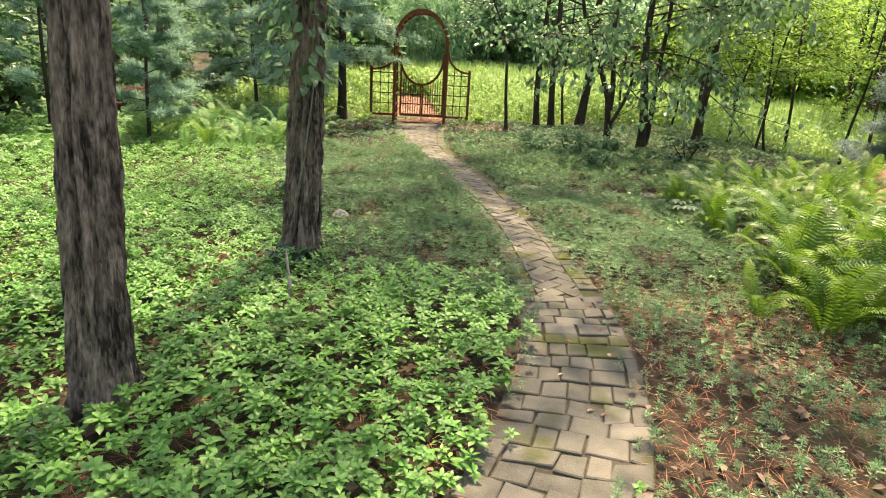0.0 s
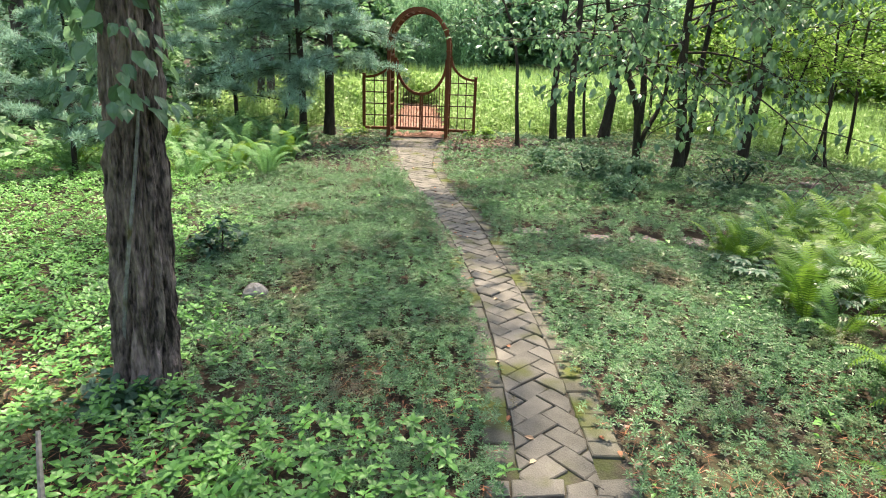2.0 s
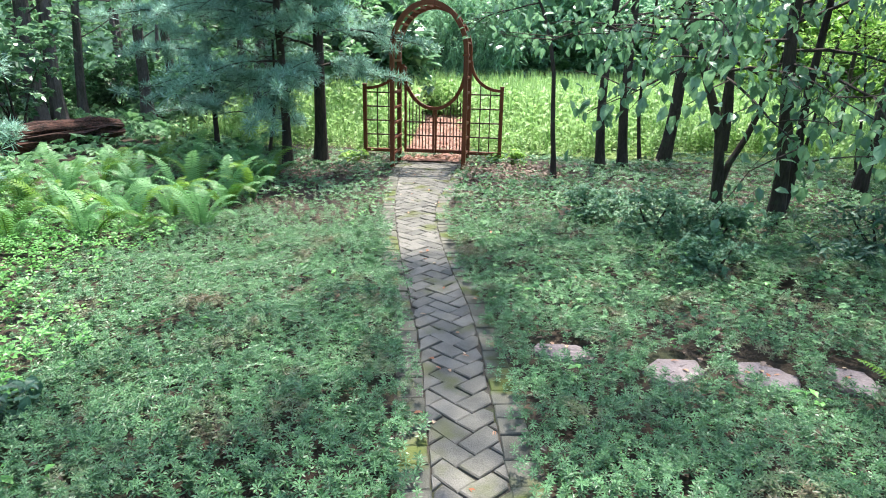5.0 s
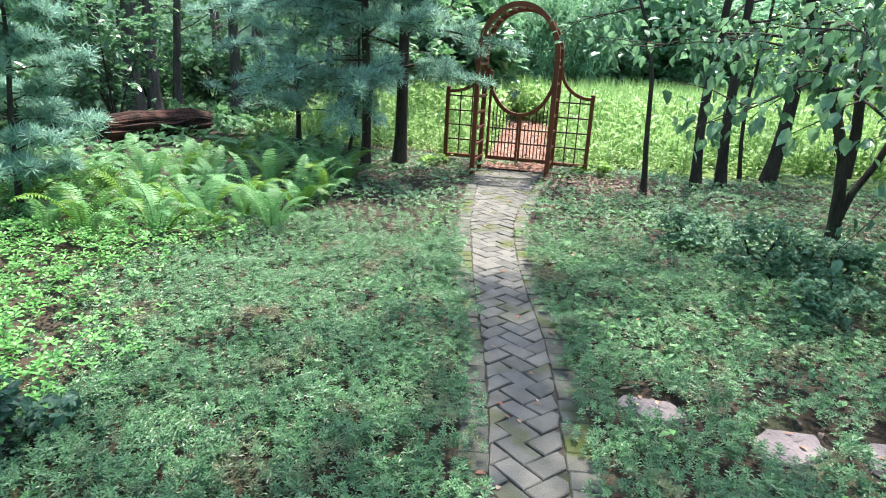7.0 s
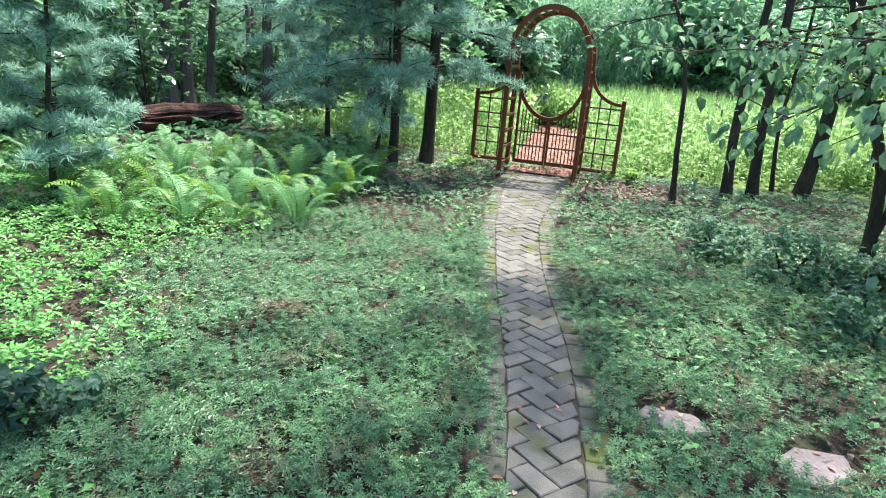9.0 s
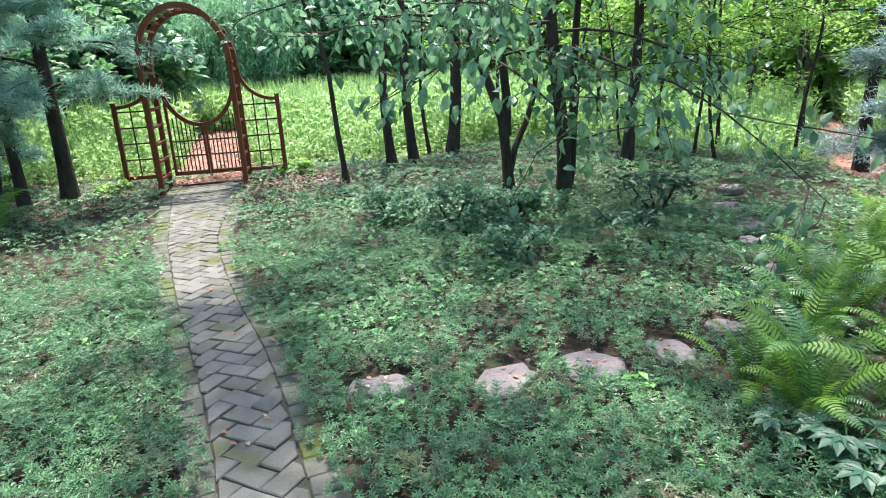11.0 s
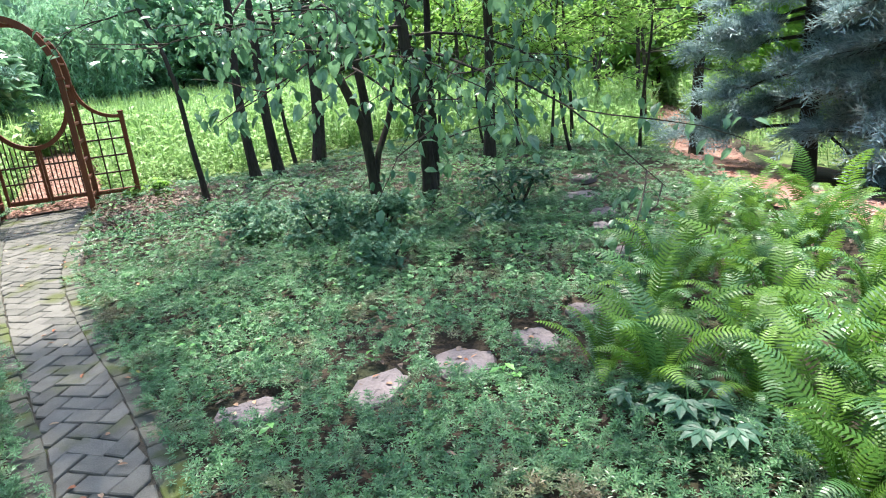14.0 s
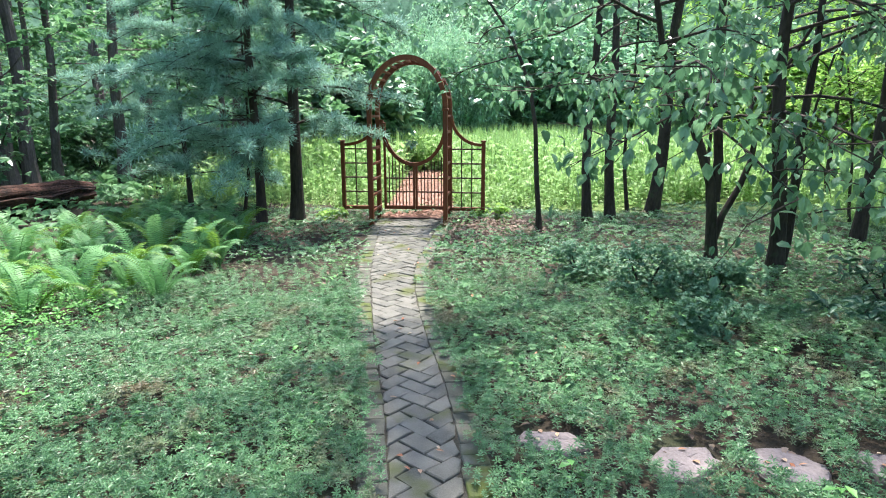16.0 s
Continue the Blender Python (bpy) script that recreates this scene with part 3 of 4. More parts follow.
# saplings and trees towards the chip path
for x, y, dx, h, rad in ((11.6, 0.3, 0.35, 7, 0.12), (16.0, 9.0, 0.0, 9, 0.19), (13.6, 6.4, 0.3, 7, 0.07), (14.1, 7.0, -0.2, 7, 0.08), (14.6, 5.8, 0.2, 7, 0.07), (8.2, 0.4, 0.5, 4.5, 0.03), (8.0, -0.6, -0.5, 4.5, 0.03), (7.6, 0.6, 0.2, 4.5, 0.03), (7.2, 1.2, -0.3, 4.5, 0.025), (6.7, 2.3, 0.5, 5, 0.03), (7.9, 3.6, -0.3, 5.5, 0.05), (5.6, 3.6, 0.1, 5, 0.04), (9.6, 5.4, 0.1, 7, 0.07), (12.6, 3.0, -0.4, 6, 0.05), (10.4, 0.6, 0.6, 5, 0.035), (9.6, 1.8, -0.2, 5.5, 0.04)):
    broad_tree("young_tree", (x, y), (x + dx, y, h), rad, M_BARK, M_LEAF_YEL, "slender young tree with light green leaves", 11, 0.25, 2.0, 1600, 0.14, 0.5, template=LEAF_SLIM, group="young trees by the chip path", droop=-0.2)

# pines at the gate
pine_tree("pine", (-2.28, -0.42), (-2.3, -0.3, 6.0), 0.078, 26, "slim pine with soft blue-green needles", 0.19, 2.2, 0.16, per=130, group="pines by the gate", yaws=(-1.8, 2.8, 1.7, -2.3, 2.2, -1.4))
pine_tree("pine", (-1.86, 0.02), (-1.78, 0.1, 6.5), 0.108, 30, "slim pine with boughs hanging beside the gate", 0.22, 2.0, 0.16, per=130, group="pines by the gate", yaws=(-1.2, -0.4, -1.7, 2.6, 0.0, -2.6, -0.8, 3.1))
pine_tree("pine_sapling", (-4.0, -5.15), (-4.0, -5.1, 2.7), 0.035, 24, "young pine with blue-green needles at the bed's edge", 0.14, 0.85, 0.14, per=80, taper=0.75, rise=(0.1, 0.5), droop=-0.2)
pine_tree("pine_sapling", (-6.2, -4.2), (-6.2, -4.2, 3.6), 0.04, 20, "young pine among the shrubs", 0.16, 1.0, 0.13, per=60, taper=0.75, rise=(0.1, 0.5), droop=-0.2)
pine_tree("pine_sapling", (-4.2, 0.9), (-4.2, 1.0, 4.2), 0.05, 22, "young pine with drooping boughs near the log", 0.15, 1.9, 0.16, per=110, taper=0.5, rise=(-0.1, 0.4), droop=-0.5)

broad_tree("slim_tree", (-3.0, 0.5), (-2.7, 0.2, 4.0), 0.03, M_BARK, M_LEAF, "leafy sapling among the pines", 9, 0.35, 1.3, 900, 0.10, 0.5, rise=(-0.1, 0.5))
# blue spruces beyond the chip path
for x, y, h, nb, reach_ in ((11.0, -2.65, 7.0, 62, 1.65), (10.5, -4.75, 7.0, 60, 1.3)):
    pine_tree("blue_spruce", (x, y), (x, y, h), 0.15, nb, "blue spruce with layered drooping grey-blue boughs", 0.10, reach_, 0.44, needle=M_SPRUCE, template=SPRAY, per=110, outward=True, rise=(-0.25, 0.15), droop=-0.25, group="blue spruces", taper=0.8)

# the deep wood at the left: trunks and undergrowth
WOOD = "dark trunks of the deep wood"
wr = np.random.default_rng(31)
spots = [(-7.6, -3.9, 0.14), (-11.3, 3.0, 0.08), (-10.0, 3.4, 0.2), (-9.7, 3.7, 0.17), (-10.3, 5.3, 0.12), (-9.0, 6.2, 0.16), (-4.35, 3.7, 0.11), (-4.75, 3.9, 0.10)]
for _ in range(44):
    spots.append((wr.uniform(-26, -5), wr.uniform(-14, 22), wr.uniform(0.07, 0.22)))
for x, y, rad in spots:
    if x > -9 and y < 4 and (x, y, rad) not in spots[:8] and x > -6.5 - 0.2 * (y + 6):
        continue
    broad_tree("wood_tree", (x, y), (x + wr.normal(0, 0.3), y + wr.normal(0, 0.3), 9.0), rad, M_BARK_PALE, M_LEAF_DARK, "tall dark tree trunk of the deep wood", 8, 0.22, 2.6, 260, 0.26, 0.9, template=SPRIG, seg=10, wig=0.08, ridge=0.05, group=WOOD)


def bush(name, at, radii, n, size, material, label, template=SPRIG, stems=6, group="", seed=0, hollow=0.55, base=0.0, lumps=1.0):
    """A shrub: stems and an uneven mass of leaves with gaps."""
    r = np.random.default_rng(seed + abs(int(at[0] * 57 + at[1] * 91)))
    b = thing(name, label, "shrub", (at[0], at[1], float(height(at[0], at[1])) - 0.02), group)
    k = max(5, int(n ** 0.5 / 3 * lumps))
    d = r.normal(0, 1, (k, 3))
    d /= np.linalg.norm(d, axis=1, keepdims=True)
    c = d * (r.uniform(hollow, 1, (k, 1)) ** 0.7) * np.array(radii) * 0.8 + np.array([0, 0, radii[2] + base])
    p = c[r.integers(0, k, n)] + r.normal(0, 1, (n, 3)) * np.array(radii) * 0.22
    p[:, 2] = np.maximum(p[:, 2], 0.03 + base * 0.5)
    for i in range(stems):
        e = c[i % k]
        part("stem", tube(np.array([(0, 0, 0), e * 0.35 + (0, 0, 0.1 * radii[2]), e * 0.75, e]), np.linspace(0.012 + 0.012 * max(radii), 0.004, 4), 5), M_BARK, b)
    part("leaves", scatter(template, p, turns(n, 0.6, r), r.uniform(0.6, 1.3, n) * size), material, b)
    return b


for _ in range(46):
    x, y = wr.uniform(-20, -5.2), wr.uniform(-13, 16)
    if x > -6.5 - 0.25 * (y + 6) and y < 3:
        x -= 3
    s = wr.uniform(0.7, 1.6)
    bush("undergrowth", (x, y), (s, s, s * wr.uniform(0.7, 1.1)), 420, 0.2, M_LEAF_DARK if wr.random() < 0.55 else M_LEAF, "leafy undergrowth in the deep wood", group="undergrowth of the wood", seed=int(x * 10) % 97 + 100)

# low plants on the forest floor
n = 9000
x, y = wr.uniform(-22, -2.8, n), wr.uniform(-14, 14, n)
ok = (x < -5.0 - 0.12 * (y + 6)) | ((y > -1.5) & (x < -3.2))
ok &= ~((np.abs(x + 7.0) < 0.35) & (np.abs(y - 0.6) < 1.5))
x, y = x[ok], y[ok]
tagged(new("forest_floor_plants", mesh_np("forest_floor_plants", *scatter(SPRIG, np.stack([x, y, height(x, y) + 0.06 + 0.2 * wr.random(len(x)) ** 2], 1), turns(len(x), 0.5, wr), wr.uniform(0.12, 0.3, len(x))), M_LEAF_DARK)), "low leafy plants covering the forest floor", "undergrowth", kind="stuff")

# hedge and willows beyond the meadow
WEEP = stack([turned(blade(0.3 + 0.12 * math.sin(k * 3.1), 0.055, 0.15), a, -0.7 + 0.6 * math.sin(k * 2.3), (0.13 * math.sin(k * 1.7), 0.13 * math.cos(k * 2.9), -0.09 * k + 0.05 * math.sin(k * 4.1))) for k, a in enumerate((0.0, 2.3, 4.4, 1.0, 3.3, 5.6, 0.5, 2.8, 4.9))])
for x, y, rx, rz, m in ((-3.6, 9, 2.0, 2.0, 1), (-2.6, 14.5, 1.9, 2.2, 0), (-0.6, 15.6, 1.9, 2.5, 0), (-1.5, 18, 2.6, 3.0, 0), (1.8, 17.5, 2.6, 3.2, 0), (4.6, 18, 2.6, 2.4, 0), (-5.5, 13, 2.6, 3.4, 1), (8.5, 21, 3.2, 2.6, 0), (12.5, 19, 3.2, 2.6, 2), (16, 15, 3.2, 3.0, 2), (19, 10, 3.2, 3.2, 2), (20, 4, 3.0, 3.0, 2), (19.5, -2, 3.0, 3.0, 0), (19, -8, 3.0, 3.2, 0), (16.5, 22, 4, 3.5, 0), (0, 24, 4.5, 4.5, 1), (6, 26, 4.5, 4.0, 1), (24, 14, 4, 4, 2)):
    near = y > 12 and abs(x) < 5
    bush("willow_shrub", (x, y), (rx, rx * 0.8, rz), (1900 if x < 1 and m == 0 else 3000) if near else 1450, (0.8 if x < 1 and m == 0 else 0.3) if near else 0.42, (M_WILLOW, M_LEAF, M_LEAF_YEL)[m], "large soft green shrub beyond the meadow", template=WEEP if near and m == 0 and x < 1 else SPRIG, group="shrubs beyond the meadow", stems=8, seed=int(abs(x) * 7), hollow=0.7, lumps=1.8)

# tall herbs of the meadow
HERB = stack([turned(LEAF_QUAD, a, 0.7 - 0.12 * (k % 7), (0.05 * math.cos(a * 1.7), 0.05 * math.sin(a * 1.7), 0.07 * k), 0.17) for k, a in enumerate((0, 2.4, 4.8, 7.2, 9.6, 12.0, 14.4, 16.8, 19.2, 21.6))] + [turned(blade(0.9, 0.022, 0.05), 0.4 + a, 1.25 + 0.08 * a) for a in (0.0, 1.7, 3.4, 5.0)])
N = 16000
hx, hy = wr.uniform(-5.5, 22, N), wr.uniform(1.2, 20, N) ** 1.0
keep = ((np.abs(hx - (-0.02 - 0.12 * np.clip(hy - 1, 0, 30))) > 0.72) | (hy > 9.3)) & (hy > 1.2 + np.clip(hx - 1.6, 0, 5) * 0.45) & (np.abs(hx - chip_line(hy)) > 0.7)
x2, y2 = wr.uniform(7, 20, 4500), wr.uniform(-4, 14, 4500)
k2 = ((x2 > chip_line(y2) + 1.0) & (y2 > 0.0)) | ((x2 > chip_line(y2) + 2.1) & (y2 > -2.3)) | ((x2 < chip_line(y2) - 0.6) & (y2 > 0.5 + (x2 - 5) * 0.1))
hx, hy = np.r_[hx[keep], x2[k2]], np.r_[hy[keep], y2[k2]]
far_s = 0.4 + 0.7 * np.clip((hy - 1.2) / 5, 0, 1)
tagged(new("meadow_herbs", mesh_np("meadow_herbs", *scatter(HERB, np.stack([hx, hy, height(hx, hy)], 1), turns(len(hx), 0.2, wr), far_s * wr.uniform(0.7, 1.5, len(hx))), M_HERB)), "knee-high bright green meadow herbs", "meadow", kind="stuff")


# ---- groundcover ----
# flat stones across the bed: x, y, half length, half width, turn, colour
STEPS = ((1.99, -6.62, 0.20, 0.12, -8, "tan"), (2.67, -6.71, 0.21, 0.145, 48, "grey"), (3.18, -6.69, 0.19, 0.185, 10, "pinkish-grey"), (3.67, -6.67, 0.135, 0.185, -10, "grey"), (4.13, -6.50, 0.13, 0.12, 0, "grey"), (4.93, -5.88, 0.16, 0.11, 20, "grey"), (5.23, -5.19, 0.13, 0.09, 40, "grey"), (5.60, -4.73, 0.16, 0.12, 30, "grey"), (5.96, -3.83, 0.24, 0.20, 30, "pale grey"), (6.6, -2.95, 0.2, 0.15, 30, "pale grey"))


def spread(n, x0, x1, y0, y1, r):
    return r.uniform(x0, x1, n), r.uniform(y0, y1, n)


pr = np.random.default_rng(11)


def patch_noise(x, y, f):
    return 0.5 + 0.25 * (np.sin(x * f + 1.3 * np.sin(y * f * 0.7)) + np.sin(y * f * 1.2 + 1.1 * np.sin(x * f * 0.9 + 2)))


def pachy_zone(x, y):
    x, y = x + pr.normal(0, 0.25, len(x)), y + pr.normal(0, 0.28, len(x))
    """Where the broad-leaved cover grows: near the start at the left, and the sunny ground further left."""
    edge = -10.75 + 0.25 * np.sin(x * 2.6) - 0.25 * x
    left = (x < -0.85 - 0.36 * (y + 8.6) + 0.25 * np.sin(y * 2.3)) & (y < -3.5)
    return ((y < edge) & (x < np.interp(y, YS, MX))) | left


def whorl(n, up=0.3, wide=0.15, turn=0.3):
    """A ring of narrow leaves joined at the middle."""
    V, F = [(0, 0, 0)], []
    for k in range(n):
        a = k * 2 * math.pi / n + turn
        lift = up + 0.18 * math.sin(k * 2.7 + turn)
        reach_ = 1.0 - 0.16 * math.sin(k * 1.9 + turn) ** 2
        for f, w, z in ((0.55, wide, 0.6), (1.0, 0.0, 0.8), (0.55, -wide, 0.6)):
            f *= reach_
            V.append((f * math.cos(a) - w * math.sin(a), f * math.sin(a) + w * math.cos(a), z * lift - 0.1 * (w == 0.0)))
        F.append([0, 3 * k + 1, 3 * k + 2, 3 * k + 3])
    return np.array(V), np.array(F)


def tier(n, up, turn, size, z):
    V, F = whorl(n, up, 0.17, turn)
    return V * size + (0, 0, z), F


# a stem of three whorls, the lowest wide and flat, the top one small and steep
STEM = stack([tier(5, 0.1, 0.3, 1.0, -1.4), tier(6, 0.3, 0.9, 1.0, -0.5), tier(4, 0.7, 0.1, 0.62, 0.0)])
WHORL = whorl(6, 0.35, 0.2)
n = 400000
x, y = spread(n, -3.8, 11.5, -14.5, 4.0, pr)
close = (y < -3.2) & (np.abs(x - 1.6) < 4.2)
den = patch_noise(x, y, 2.1) * 0.45 + 0.7 - 0.35 * (patch_noise(x, y, 0.9) < 0.28)
den = den * np.where(close, 1.0, 0.24) * np.where((x > 1.9) & (y < -10.9 + 0.5 * np.sin(x * 2.1)), 0.3, np.where((x > 2.0) & (y < -10.2), 0.65, 1.0)) * np.where((x > 4.0 + 1.05 * np.maximum(0, y + 7.4)) & (y < -5.4) & (y > -11.2), 0.12, 1.0)
ok = (off_path(x, y) > pr.normal(-0.045, 0.055, n)) & ~pachy_zone(x, y) & (pr.random(n) < den) & (y < 1.2 - 0.1 * np.abs(x) + np.clip(x - 1.5, 0, 9) * 0.4) & (x < chip_line(y) - 0.75)
ok &= ~((np.hypot((x - 1.4) / 0.8, (y + 0.5) / 0.9) < 1) & (pr.random(n) < 0.8))
for sx, sy, rx, ry, yaw, _c in STEPS:
    ca_, sa_ = math.cos(radians(yaw)), math.sin(radians(yaw))
    ux, uy = (x - sx) * ca_ + (y - sy) * sa_, (y - sy) * ca_ - (x - sx) * sa_
    ok &= np.hypot(ux / (rx + 0.015), uy / (ry + 0.03)) > pr.normal(0.97, 0.06, n)
ok &= np.hypot(x + 0.15, y + 8.87) > 0.11
x, y = x[ok], y[ok]
hz = height(x, y) + 0.03 + 0.05 * pr.random(len(x)) + 0.07 * patch_noise(x, y, 3.1) + 0.07 * patch_noise(x, y, 9.0) * patch_noise(y, x, 7.3)
tall = (y < -3.2) & (np.abs(x - 1.6) < 4.2)
thin = tall & (pr.random(len(x)) < np.where((y > -9.6) & (y < -4.2) & (np.abs(x - 2.0) < 3.2), 0.66, 0.44))
pos = np.stack([x, y, hz], 1)
pair = stack([scatter(T, pos[m], turns(int(m.sum()), tl, pr), sz * pr.uniform(0.65, 1.25, int(m.sum()))) for T, m, sz, tl in ((STEM, thin, 0.032, 0.3), (WHORL, ~tall, 0.042, 0.4))])
tagged(new("woodruff", mesh_np("woodruff", *pair, M_WOODRUFF)), "low dark green woodruff with starry whorled leaves", "groundcover", kind="stuff")

ROSETTE_NEAR = stack([turned(leaf_t(1.0, 0.5, 0.05, 0.3, 0.1), k * 2.4, 0.12 + 0.09 * k, (0, 0, 0.05 * k), 1.0 - 0.07 * k) for k in range(8)])
ROSETTE = stack([turned(leaf_half(1.0, 0.52, 0.10, 0.25, 0.1), k * 2.4, 0.15 + 0.09 * k, (0, 0, 0.05 * k), 1.0 - 0.07 * k) for k in range(7)])
n = 62000
x, y = spread(n, -9.0, 2.0, -15.6, -2.0, pr)
near = (x > -3.5) & (y < -7.5)
ok = (off_path(x, y) > pr.normal(0.0, 0.06, n)) & pachy_zone(x, y) & (pr.random(n) < np.where(near, 0.5 + 0.6 * patch_noise(x, y, 2.6), 0.55))
for tx, ty in ((-0.60, -12.55), (-0.21, -10.25)):
    ok &= np.hypot(x - tx, y - ty) > 0.2
ok &= x > -6.4 - 0.3 * (y + 6) - 3
x, y = x[ok], y[ok]
hz = height(x, y) + 0.05 + 0.10 * pr.random(len(x)) + 0.06 * patch_noise(x, y, 2.6)
close = (x > -1.7) & (y < -10.4)
pos, size = np.stack([x, y, hz], 1), pr.uniform(0.038, 0.07, len(x))
pair = stack([scatter(T, pos[m], turns(int(m.sum()), 0.3, pr), size[m]) for T, m in ((ROSETTE_NEAR, close), (ROSETTE, ~close))])
tagged(new("pachysandra", mesh_np("pachysandra", *pair, M_PACHY)), "bright green glossy pachysandra groundcover", "groundcover", kind="stuff")

# reddish pine straw in the gaps near the start
n = 16000
x, y = spread(n, -2.5, 3.8, -14.5, -9.6, pr)
ok = (off_path(x, y) > 0.0) & ((patch_noise(x, y, 2.6) < 0.55) | ((x > 1.9) & (y < -10.9)))
x, y = x[ok], y[ok]
tagged(new("pine_straw", mesh_np("pine_straw", *scatter(blade(1.0, 0.03, 0.05), np.stack([x, y, height(x, y) + 0.01 + 0.03 * pr.random(len(x))], 1), turns(len(x), 0.15, pr), pr.uniform(0.08, 0.16, len(x))), M_STRAW)), "reddish pine straw lying on the soil", "pine straw", kind="stuff")

# seedlings and stray broad-leaved plants in the groundcover
SEEDLING = stack([turned(leaf_half(0.9, 0.5, 0.1, 0.3, 0.1), k * 1.9, 0.3 - 0.05 * k, (0, 0, 0.22 * k), 0.75) for k in range(6)] + [turned(blade(1.2, 0.05, 0.02), 0.3, 1.5)])
n = 1500
x, y = spread(n, -2.5, 7.0, -13, 0.8, pr)
ok = (off_path(x, y) > 0.05) & (pr.random(n) < 0.25 + 0.9 * (patch_noise(x, y, 1.7) > 0.6))
for sx, sy, rx, ry, yaw, _c in STEPS:
    ok &= np.hypot(x - sx, y - sy) > rx + 0.05
x, y = x[ok], y[ok]
tagged(new("seedlings", mesh_np("seedlings", *scatter(SEEDLING, np.stack([x, y, height(x, y) + 0.01], 1), turns(len(x), 0.2, pr), pr.uniform(0.05, 0.12, len(x))), M_PACHY)), "stray light green seedlings standing in the groundcover", "seedlings", kind="stuff")

# dead leaves among the plants
n = 9500
x, y = spread(n, -4, 7, -14, 2, pr)
ok = (off_path(x, y) > -0.02) & (pr.random(n) < 0.25 + 0.6 * (patch_noise(x, y, 1.5) > 0.62) + 0.9 * ((x > 2.0) & (y < -10.4)))
x, y = x[ok], y[ok]
tagged(new("leaf_litter", mesh_np("leaf_litter", *scatter(LEAF_BROAD, np.stack([x, y, height(x, y) + 0.012 + 0.03 * pr.random(len(x))], 1), turns(len(x), 0.35, pr), pr.uniform(0.03, 0.065, len(x))), M_LITTER)), "brown dead leaves lying among the groundcover", "leaf litter", kind="stuff")
n = 3600
a_, d_ = pr.uniform(0, 6.28, n), np.sqrt(pr.random(n))
pick = pr.random(n) < 0.6
x = np.where(pick, 1.35 + 0.95 * d_ * np.cos(a_), -1.9 + 1.0 * d_ * np.cos(a_))
y = np.where(pick, -0.55 + 1.25 * d_ * np.sin(a_), -0.4 + 1.0 * d_ * np.sin(a_))
ok = off_path(x, y) > 0.0
x, y = x[ok], y[ok]
tagged(new("gate_litter", mesh_np("gate_litter", *scatter(LEAF_BROAD, np.stack([x, y, height(x, y) + 0.02 + 0.05 * pr.random(len(x))], 1), turns(len(x), 0.35, pr), pr.uniform(0.03, 0.07, len(x))), M_LITTER)), "drift of dry brown leaves beside the gate", "leaf litter", kind="stuff")
# wood chips
CHIP = (np.array([(-0.5, -0.2, 0), (0.5, -0.15, 0.05), (0.45, 0.2, 0), (-0.4, 0.22, 0.08)]), np.array([[0, 1, 2, 3]]))
cyy = pr.uniform(-8, 10, 9000)
cxx = chip_line(cyy) + pr.uniform(-0.82, 0.82, 9000)
gyy = pr.uniform(0.66, 9.5, 6000)
gxx = -0.02 - 0.12 * np.clip(gyy - 1, 0, 30) + pr.uniform(-0.66, 0.66, 6000)
x, y = np.r_[cxx, gxx], np.r_[cyy, gyy]
tagged(new("wood_chips", mesh_np("wood_chips", *scatter(CHIP, np.stack([x, y, height(x, y) + 0.03 + 0.012 * pr.random(len(x))], 1), turns(len(x), 0.3, pr), pr.uniform(0.03, 0.08, len(x))), M_CHIPS)), "loose reddish wood chips on the paths", "wood chips", kind="stuff")


# ---- ferns ----
def frond_mesh(name, length, arch, material, seed):
    """One arching frond: a rachis and tapering pairs of pinnae."""
    r = np.random.default_rng(seed)
    m = 33
    t = np.linspace(0, 1, m)
    ang = 1.40 - arch * t ** 2.0
    step = length / (m - 1)
    px = np.concatenate([[0], np.cumsum(np.cos(ang[:-1]) * step)])
    pz = np.concatenate([[0], np.cumsum(np.sin(ang[:-1]) * step)])
    P = np.stack([px, 0 * px, pz], 1)
    pairs = [tube(P[::2], np.linspace(0.006, 0.0015, len(P[::2])), 4, cap=False)]
    for i in range(4, m):
        w = length * 0.125 * math.sin(math.pi * (0.06 + 0.94 * t[i]) ** 1.25) ** 0.7 + 0.006
        d = np.array([math.cos(ang[i]), 0, math.sin(ang[i])])
        nrm = np.array([-d[2], 0, d[0]])
        sag = r.uniform(0.05, 0.25)
        for sd_ in (1, -1):
            ww = w * r.uniform(0.9, 1.08)
            tip = P[i] + np.array([0, sd_, 0]) * ww * 0.95 + d * ww * 0.32 - nrm * ww * sag
            m1 = P[i] + (tip - P[i]) * 0.5 + nrm * ww * 0.1
            b = d * step * 0.34
            pairs.append((np.array([P[i] - b * 0.8, P[i] + b * 0.8, m1 + b, m1 - b]), np.array([[0, 3, 2, 1]])))
            pairs.append((np.array([m1 - b, m1 + b, tip + b * 0.1, tip - b * 0.1]), np.array([[0, 3, 2, 1]])))
    return mesh_np(name, *stack(pairs), material)


FR_BRIGHT = [frond_mesh("frond", l, a, M_FERN, k) for k, (l, a) in enumerate(((0.95, 1.6), (0.85, 2.1), (0.65, 2.5), (1.05, 1.2), (0.75, 1.9)))]
FR_WAX = [frond_mesh("frond", l, a, M_FERN_WAX, 20 + k) for k, (l, a) in enumerate(((0.9, 2.0), (0.7, 2.6), (0.6, 2.2), (0.8, 2.4)))]
FR_DEEP = [frond_mesh("frond", l, a, M_FERN_DEEP, 9 + k) for k, (l, a) in enumerate(((0.85, 1.4), (0.75, 1.8), (0.65, 2.1)))]
fr = np.random.default_rng(5)


